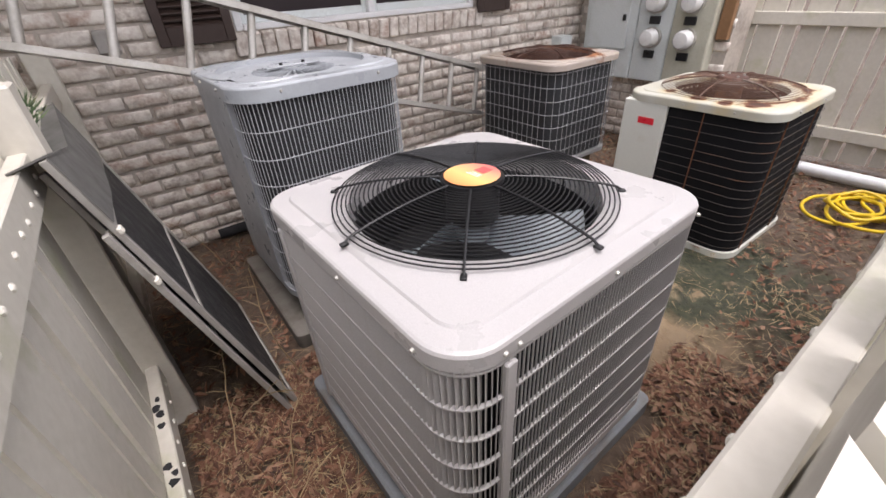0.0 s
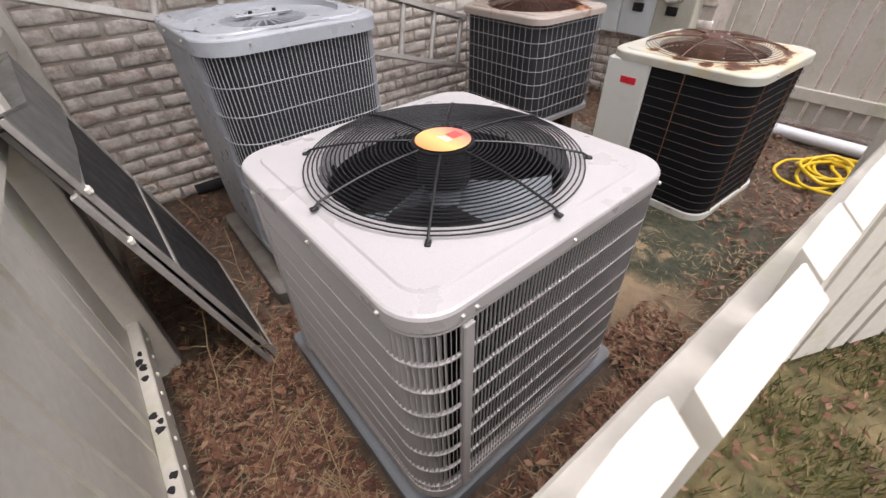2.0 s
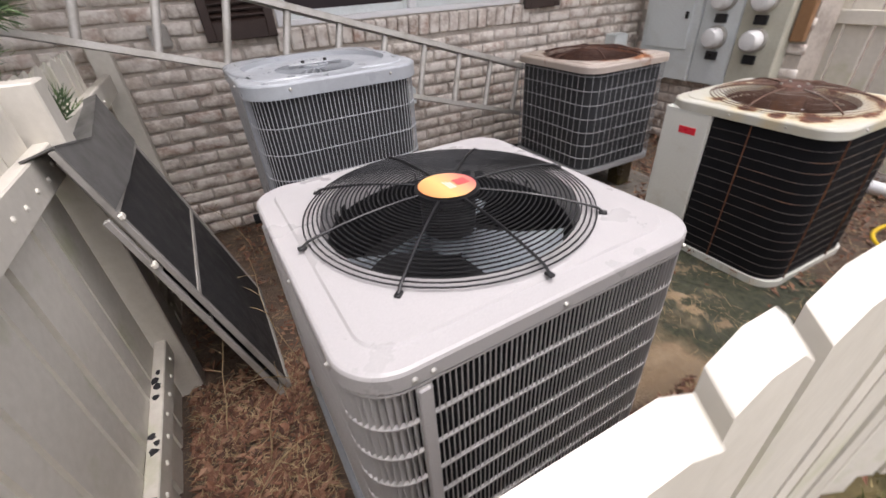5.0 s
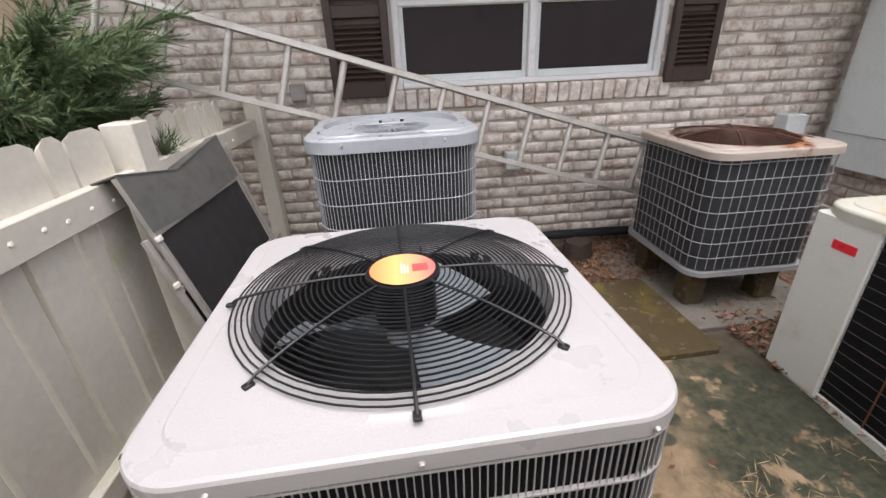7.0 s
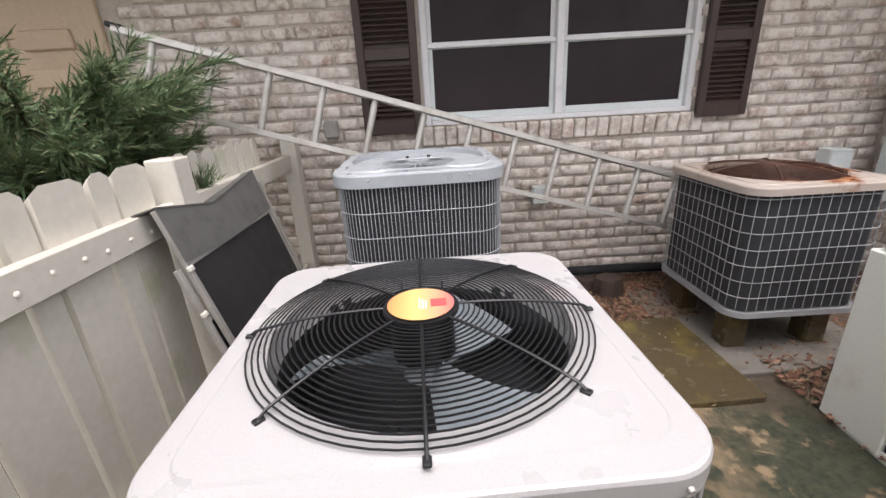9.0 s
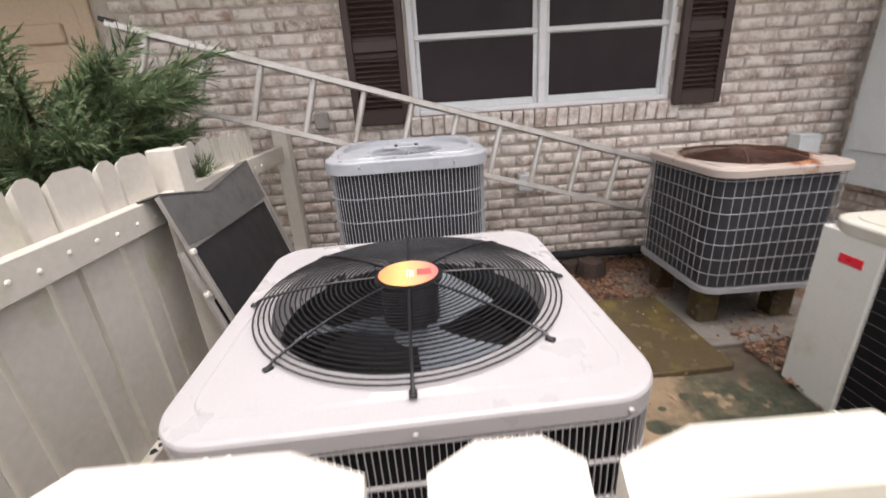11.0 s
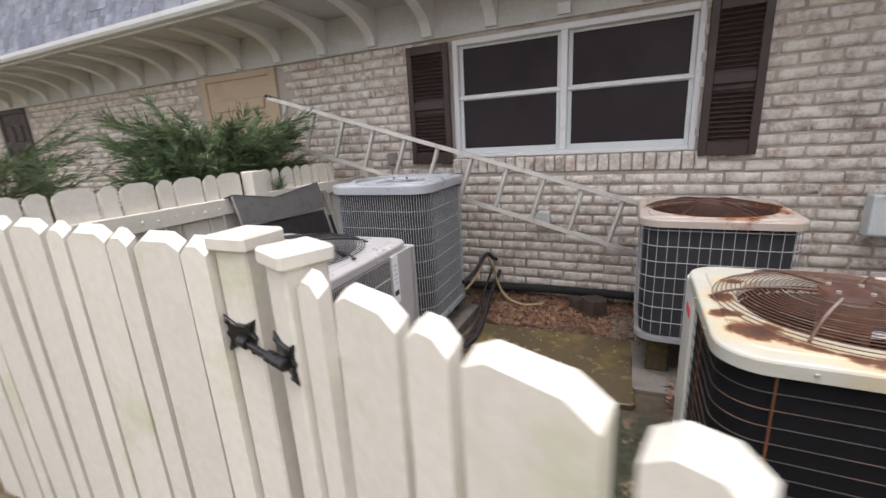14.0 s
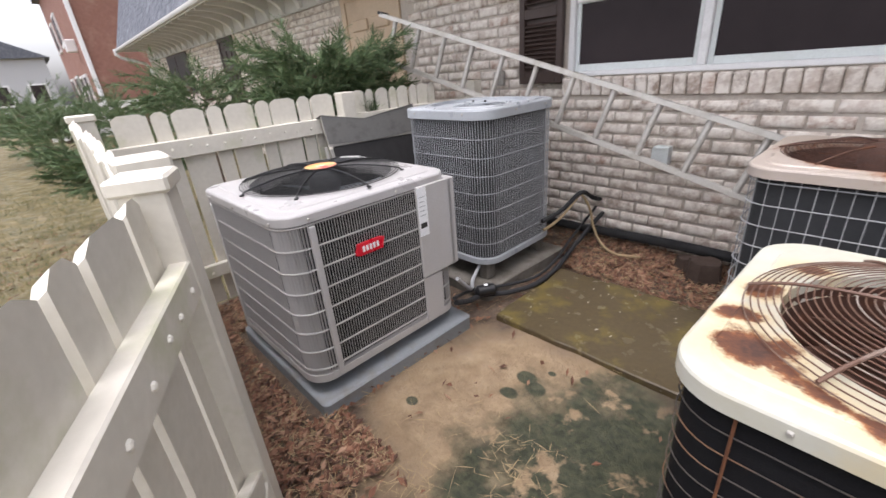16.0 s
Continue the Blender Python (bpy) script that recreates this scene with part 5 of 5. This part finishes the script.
# ---- plants ----
def juniper(name, cx, cy, radius, height, seed, n, sprigs=8, needles=6, fine=1.0):
    e = thing(name, pose(cx, cy, 0), "green feathery juniper bush growing beside the fence", "bush", "juniper bushes")
    rng = random.Random(seed)
    wood = bmesh.new()
    verts, faces = [], []
    for b in range(n):
        a = rng.uniform(0, 2 * math.pi)
        el = rng.uniform(-0.15, 0.55) if rng.random() < 0.88 else rng.uniform(0.6, 1.1)
        L = radius * rng.uniform(0.65, 1.1) * (0.75 + 0.35 * math.sin(el))
        start_z = height * (0.35 + 0.55 * rng.random() ** 0.7)
        d = Vector((math.cos(a) * math.cos(el), math.sin(a) * math.cos(el), math.sin(el) * 0.8))
        p = Vector((0.12 * math.cos(a), 0.12 * math.sin(a), start_z))
        pts = [p.copy()]
        k = 9
        for i in range(k):
            d = (d + Vector((rng.uniform(-0.12, 0.12), rng.uniform(-0.12, 0.12), 0.012 + rng.uniform(-0.08, 0.08)))).normalized()
            p = p + d * L / k
            pts.append(p.copy())
        if b % 3 == 0:
            tube(wood, pts[:7], [0.010 * (1 - i / 8) + 0.002 for i in range(7)], 4)
        for i in range(2, k + 1):
            for s in range(sprigs):
                q = pts[i] + (pts[i - 1] - pts[i]) * rng.random()
                along_d = (pts[i] - pts[i - 1]).normalized()
                side = Vector((rng.uniform(-1, 1), rng.uniform(-1, 1), rng.uniform(-0.6, 0.45))).normalized()
                spr = (along_d * 1.25 + side * 0.8).normalized()
                ln = rng.uniform(0.06, 0.13)
                w0 = spr.cross(Vector((rng.uniform(-1, 1), rng.uniform(-1, 1), rng.uniform(-1, 1)))).normalized()
                for t in range(needles):
                    g = q + spr * ln * t / needles
                    tip = g + (spr + w0 * rng.uniform(-0.9, 0.9) + side * 0.2).normalized() * ln * 0.40 * fine
                    wd = w0.cross(spr).normalized() * 0.0034 * fine + w0 * 0.0012
                    if cx + max(g.x, tip.x) > -0.42 and g.z < 1.27:
                        continue
                    c = len(verts)
                    verts += [g - wd, g + wd, tip + wd * 0.3, tip - wd * 0.3]
                    faces.append((c, c + 1, c + 2, c + 3))
    part("branchwork", wood, BARK, e)
    tr = bmesh.new()
    tube(tr, [(0, 0, -0.05), (0.02, 0.01, height * 0.3), (0.0, 0.03, height * 0.65)], [0.05, 0.04, 0.015], 8)
    part("trunk", tr, BARK, e)
    soup("foliage", verts, faces, JUNIPER, e)


juniper("juniper_bush", -0.98, 1.84, 0.68, 1.62, 11, 190, 17, 11, 0.62)
juniper("juniper_bush", -4.2, 1.6, 1.0, 1.55, 12, 100)
juniper("juniper_bush", -3.0, 0.40, 0.75, 0.85, 13, 80)
juniper("juniper_bush", -7.5, 1.2, 1.0, 1.2, 14, 60)
juniper("juniper_bush", -8.2, 0.0, 1.1, 1.1, 16, 90)
juniper("juniper_bush", -10.8, -0.5, 1.2, 1.2, 17, 90)
juniper("juniper_bush", -13.4, -0.4, 1.2, 1.3, 18, 90)
juniper("juniper_bush", -13.0, 1.3, 1.0, 1.2, 19, 70)


def sprig():
    e = thing("juniper_sprig", pose(-0.31, 1.78, 1.075), "small green sprig poking over the fence rail", "plant")
    rng = random.Random(21)
    verts, faces = [], []
    for i in range(260):
        d = Vector((rng.uniform(-0.5, 0.6), rng.uniform(-0.7, 0.7), rng.uniform(0.3, 1))).normalized()
        g = d * rng.uniform(0.0, 0.10)
        tip = g + (d + Vector((rng.uniform(-.6, .6), rng.uniform(-.6, .6), rng.uniform(-.3, .6)))).normalized() * 0.045
        wd = d.cross(Vector((0.3, 0.5, 0.2))).normalized() * 0.003
        c = len(verts)
        verts += [g - wd, g + wd, tip]
        faces.append((c, c + 1, c + 2))
    soup("foliage", verts, faces, JUNIPER, e)


sprig()


# ---- loose litter ----
def blocked(x, y):
    if abs(x - 0.63) < 0.49 and abs(y - 0.845) < 0.49:
        return True
    if abs(x - 0.61) < 0.42 and abs(y - 1.95) < 0.45:
        return True
    if abs(x - 2.69) < 0.37 and abs(y - 1.043) < 0.39:
        return True
    return False


def litter(name, label, count, seed, region, density, size, mat, flat=0.25, base=0.004):
    rng = random.Random(seed)
    verts, faces = [], []
    tries = 0
    while count and tries < 400000:
        tries += 1
        x, y = rng.uniform(region[0], region[1]), rng.uniform(region[2], region[3])
        if blocked(x, y) or rng.random() > density(x, y):
            continue
        count -= 1
        a = rng.uniform(0, 2 * math.pi)
        L, W = size(rng)
        u = Vector((math.cos(a), math.sin(a), rng.uniform(-flat, flat))).normalized()
        w = Vector((-math.sin(a), math.cos(a), rng.uniform(-flat, flat))).normalized()
        p = Vector((x, y, base + rng.random() * 0.018))
        b = len(verts)
        lift = Vector((0, 0, rng.uniform(0.0, 0.4) * W))
        verts += [p - u * L / 2, p - w * W / 2 + lift, p + u * L / 2, p + w * W / 2 + lift]
        faces += [(b, b + 1, b + 2), (b, b + 2, b + 3)]
    o = soup(name, verts, faces, mat)
    tagged(o, label, "litter", kind="stuff")


def leafy(x, y):
    d = 0.10
    if x < 0.35 and y < 1.5:
        d = 1.0
    if y < 0.5 and x < 1.5:
        d = 1.0
    if y > 2.25 and 1.0 < x < 2.3:
        d = 0.8
    if x > 2.0 and 1.35 < y < 1.8:
        d = 0.5
    if x > 3.0:
        d = 0.12
    if 1.15 < x < 2.3 and 0.5 < y < 2.2:
        d = 0.004
    return d * (0.45 + 0.9 * max(0, noise.noise((x * 3, y * 3, 0)) + 0.4))


litter("fallen_leaves", "brown dead leaves and bark scattered over the soil", 15000, 31, (-0.3, 4.2, 0.1, 2.93), leafy, lambda r: (r.uniform(0.02, 0.065), r.uniform(0.008, 0.026)), LEAF_LITTER, 0.6)
litter("straw_litter", "dry straw and pine needles on the soil", 9000, 32, (-0.3, 4.2, 0.1, 2.93), leafy, lambda r: (r.uniform(0.05, 0.14), r.uniform(0.0015, 0.0035)), STRAW, 0.3)
litter("lawn_leaves", "dead leaves lying on the lawn", 2800, 33, (-3.5, 4.5, -2.4, 0.0), lambda x, y: 0.7 if y > -1.2 else 0.3, lambda r: (r.uniform(0.02, 0.06), r.uniform(0.01, 0.025)), LEAF_LITTER, 0.4)

litter("pale_chips", "small pale chips and petals on the wet slab", 15, 34, (1.25, 2.05, 1.62, 2.16), lambda x, y: 0.3 + 0.7 * (y > 1.85), lambda r: (r.uniform(0.01, 0.028), r.uniform(0.005, 0.012)), PALE_CHIP, 0.2, 0.024)
litter("twig_litter", "pale broken twigs and straw on the mossy soil", 420, 35, (1.35, 2.32, 0.10, 0.95), lambda x, y: max(0, 0.5 + noise.noise((x * 4, y * 4, 2))) * (1 if x + 0.6 * (0.9 - y) > 1.75 else 0.12), lambda r: (r.uniform(0.02, 0.09), r.uniform(0.002, 0.004)), STRAW, 0.3)


def stalks():
    rng = random.Random(41)
    spots = [((0.15, 1.42), 0.6), ((-0.14, 0.85), 0.4), ((0.05, 0.62), 0.35), ((0.12, 1.32), 0.55), ((-0.05, 1.0), 0.35), ((0.35, 2.65), 0.5), ((0.02, 0.5), 0.3), ((-0.18, 1.2), 0.45), ((0.08, 2.6), 0.4)]
    for (x, y), L in spots:
        d = Vector((rng.uniform(-0.35, 0.35), rng.uniform(-0.35, 0.35), 1)).normalized()
        p = Vector((0, 0, -0.01))
        pts = [p.copy()]
        for i in range(7):
            d = (d + Vector((rng.uniform(-0.2, 0.2), rng.uniform(-0.2, 0.2), -0.06))).normalized()
            p = p + d * L / 7
            pts.append(p.copy())
        e = thing("dry_weed", pose(x, y, 0), "thin dry straw-coloured weed stalk rising from the soil", "weed", "dry weeds")
        bm = tube(bmesh.new(), pts, [0.0026 - 0.0002 * i for i in range(8)], 5)
        for i in range(2, 7):
            dd = Vector((rng.uniform(-1, 1), rng.uniform(-1, 1), rng.uniform(0, 0.8))).normalized()
            tube(bm, [pts[i], pts[i] + dd * 0.04, pts[i] + dd * 0.07 + Vector((0, 0, -0.01))], [0.0015, 0.0012, 0.0008], 4)
        part("stalk", bm, STRAW, e)


stalks()


def lawn():
    rng = random.Random(51)
    verts, faces = [], []
    for i in range(90000):
        if i % 5 < 3:
            x, y = rng.uniform(-1.5, 4.2), rng.uniform(-1.7, -0.03)
        else:
            x, y = rng.uniform(-7, -0.45), rng.uniform(-1.8, 2.9)
        if noise.noise((x * 2.2, y * 2.2, 5)) < -0.12 and rng.random() < 0.8:
            continue
        a = rng.uniform(0, 2 * math.pi)
        h = rng.uniform(0.02, 0.075)
        w = Vector((math.cos(a), math.sin(a), 0)) * 0.0030
        t = Vector((rng.uniform(-0.03, 0.03), rng.uniform(-0.03, 0.03), h))
        p = Vector((x, y, -0.01))
        b = len(verts)
        verts += [p - w, p + w, p + t * 0.6 + w * 0.7, p + t]
        faces += [(b, b + 1, b + 2), (b, b + 2, b + 3)]
    o = soup("lawn_grass", verts, faces, GRASS)
    tagged(o, "patchy green and straw-coloured lawn grass", "grass", kind="stuff")


lawn()


# ---- far buildings ----
def far_house():
    e = thing("apartment_building", pose(-18, 1.77, 0), "red brick apartment house with white trim beyond the lawn", "building")
    part("building_wall", cube((-15, 0, 0), (0.0, 9.4, 6.4)), RED_BRICK, e)
    part("building_roof", cube((-15.3, -0.3, 6.4), (0.3, 9.3, 8.0)), SLATE, e)
    part("downspout", cube((-0.02, -0.12, 0), (0.11, 0.02, 6.4), 0.01), WHITE_VINYL, e)
    for x, w, z0, z1 in ((-3.6, 1.1, 0.0, 2.2), (-5.6, 1.4, 0.0, 2.2), (-8.4, 1.6, 0.8, 2.3), (-12.0, 1.6, 0.8, 2.3), (-8.4, 1.6, 3.6, 5.0), (-12.0, 1.6, 3.6, 5.0)):
        f = part("window_frame", cube((x - w / 2, -0.08, z0), (x + w / 2, 0.0, z1)), WHITE_VINYL, e)
        for k in (-1, 1):
            part("pane", cube((x + k * w / 4 - w / 5.5, -0.09, z0 + 0.15), (x + k * w / 4 + w / 5.5, -0.08, z1 - 0.12)), GLASS, f)
    part("wall_lamp", cube((-3.3, -0.35, 3.0), (-2.7, 0.0, 3.45), 0.03), WHITE_VINYL, e)
    part("porch_wall", cube((0.9, -1.9, 0.0), (1.15, 0.9, 1.12), 0.01), WHITE_VINYL, e)


def grey_house():
    e = thing("house", pose(-47, -9, 0), "pale grey sided house far down the street", "building")
    part("house_wall", cube((-8, 0, 0), (0, 10.4, 4.6)), FAR_GREY, e)
    bm = bmesh.new()
    loft(bm, [[(x, -0.4, 4.5), (x, 10.8, 4.5), (x, 5.2, 7.2)] for x in (-8.3, 0.3)], True, True)
    part("house_roof", bm, SLATE, e)
    for y in (1.6, 4.4, 7.0, 9.3):
        f = part("window_frame", cube((0.0, y - 0.6, 1.0), (0.08, y + 0.6, 2.6)), WHITE_VINYL, e)
        part("pane", cube((0.08, y - 0.48, 1.12), (0.09, y + 0.48, 2.48)), GLASS, f)


far_house()
grey_house()

# ---- bricks ----

def brick_meshes():
    """A few worn bricks with soft, uneven edges."""
    out = []
    for k in range(5):
        rng = random.Random(60 + k)
        bm = bmesh.new()
        w, h = LONG - 0.017, COURSE - 0.016
        n = 10
        def ring(ix, iz, y, jit):
            pts = []
            for j in range(n):
                t = j / n * 4
                side, f = int(t), t - int(t)
            base = [(-0.5, -0.5), (-0.17, -0.5), (0.2, -0.5), (0.5, -0.5), (0.5, 0.0), (0.5, 0.5), (0.15, 0.5), (-0.2, 0.5), (-0.5, 0.5), (-0.5, 0.02)]
            return [(x * (w - ix) + rng.uniform(-jit, jit), y + rng.uniform(-0.0015, 0.0015), z * (h - iz) + rng.uniform(-jit, jit) * 0.8) for x, z in base]
        a = ring(0.0, 0.0, 0.004, 0.002)
        b = ring(0.002, 0.002, -0.005, 0.0025)
        c = ring(0.020, 0.018, -0.013, 0.003)
        loft(bm, [a, b, c], False, True)
        me = bpy.data.meshes.new("brick")
        bm.normal_update()
        bm.to_mesh(me)
        bm.free()
        me.materials.append(BRICK)
        me.shade_smooth()
        out.append(me)
    return out


BRICKS = brick_meshes()


def lay(parent, x_from, x_to, z_to, near, holes, along_y=False, at=0.0):
    rng = random.Random(71)
    verts, faces = [], []
    count = 0
    row = 0
    z = 0.03
    while z < z_to:
        x = x_from + (row % 2) * LONG / 2
        while x < x_to:
            if not any(a - LONG / 2 < x < b + LONG / 2 and lo - COURSE * 0.45 < z < hi + COURSE * 0.45 for a, b, lo, hi in holes):
                me = BRICKS[rng.randrange(5)]
                tilt = rng.uniform(-0.8, 0.8)
                m = pose(x + rng.uniform(-0.004, 0.004), rng.uniform(-0.004, 0.002), z + rng.uniform(-0.003, 0.003), rng.uniform(-1.5, 1.5), tilt, rng.uniform(-0.8, 0.8))
                if rng.random() < 0.5:
                    m = m @ Matrix.Rotation(math.pi, 4, "Y")
                if along_y:
                    m = pose(0, 0, 0, 0, 0, -90) @ m
                    m.translation = Vector((rng.uniform(-0.004, 0.002), x, z))
                if near(x, z) and count < 298:
                    o = new("brick", me)
                    o.parent, o.matrix_basis = parent, m
                    count += 1
                else:
                    b = len(verts)
                    verts += [m @ v.co for v in me.vertices]
                    faces += [[b + i for i in p.vertices] for p in me.polygons]
            x += LONG
        row += 1
        z += COURSE
    if faces:
        o = soup("brick_field", verts, faces, BRICK, parent)
        o.data.shade_smooth()
        tagged(o, kind="stuff")


x0, x1, z0, z1 = WIN
lay(wall, -13.0, 3.86, 2.2, lambda x, z: -0.35 < x < 2.9 and z < 1.25, [(x0 - 0.03 + LONG / 2 - 0.05, x1 + 0.03 - LONG / 2 + 0.05, z0 - 0.16, z1), (-2.46, -1.33, 0, 2.3), (-7.35, -6.48, 0, 2.3), (-12.1, -9.95, 1.2, 2.3)])
lay(wall_e, 1.66, 2.93, 2.4, lambda x, z: False, [], True)


def sill_course():
    """Rowlock course of upright bricks below the window."""
    rng = random.Random(81)
    x = x0 - 0.03
    first = None
    while x < x1 + 0.02:
        m = pose(x + 0.04, -0.012 + rng.uniform(-0.004, 0.004), z0 - 0.07, 8, rng.uniform(-1, 1), 0)
        if first is None:
            first = part("sill_brick", cube((-0.036, -0.02, -0.062), (0.036, 0.05, 0.062), 0.008), BRICK, wall)
            first.matrix_basis = m
        else:
            shared("sill_brick", first, m, wall)
        x += 0.081


sill_course()
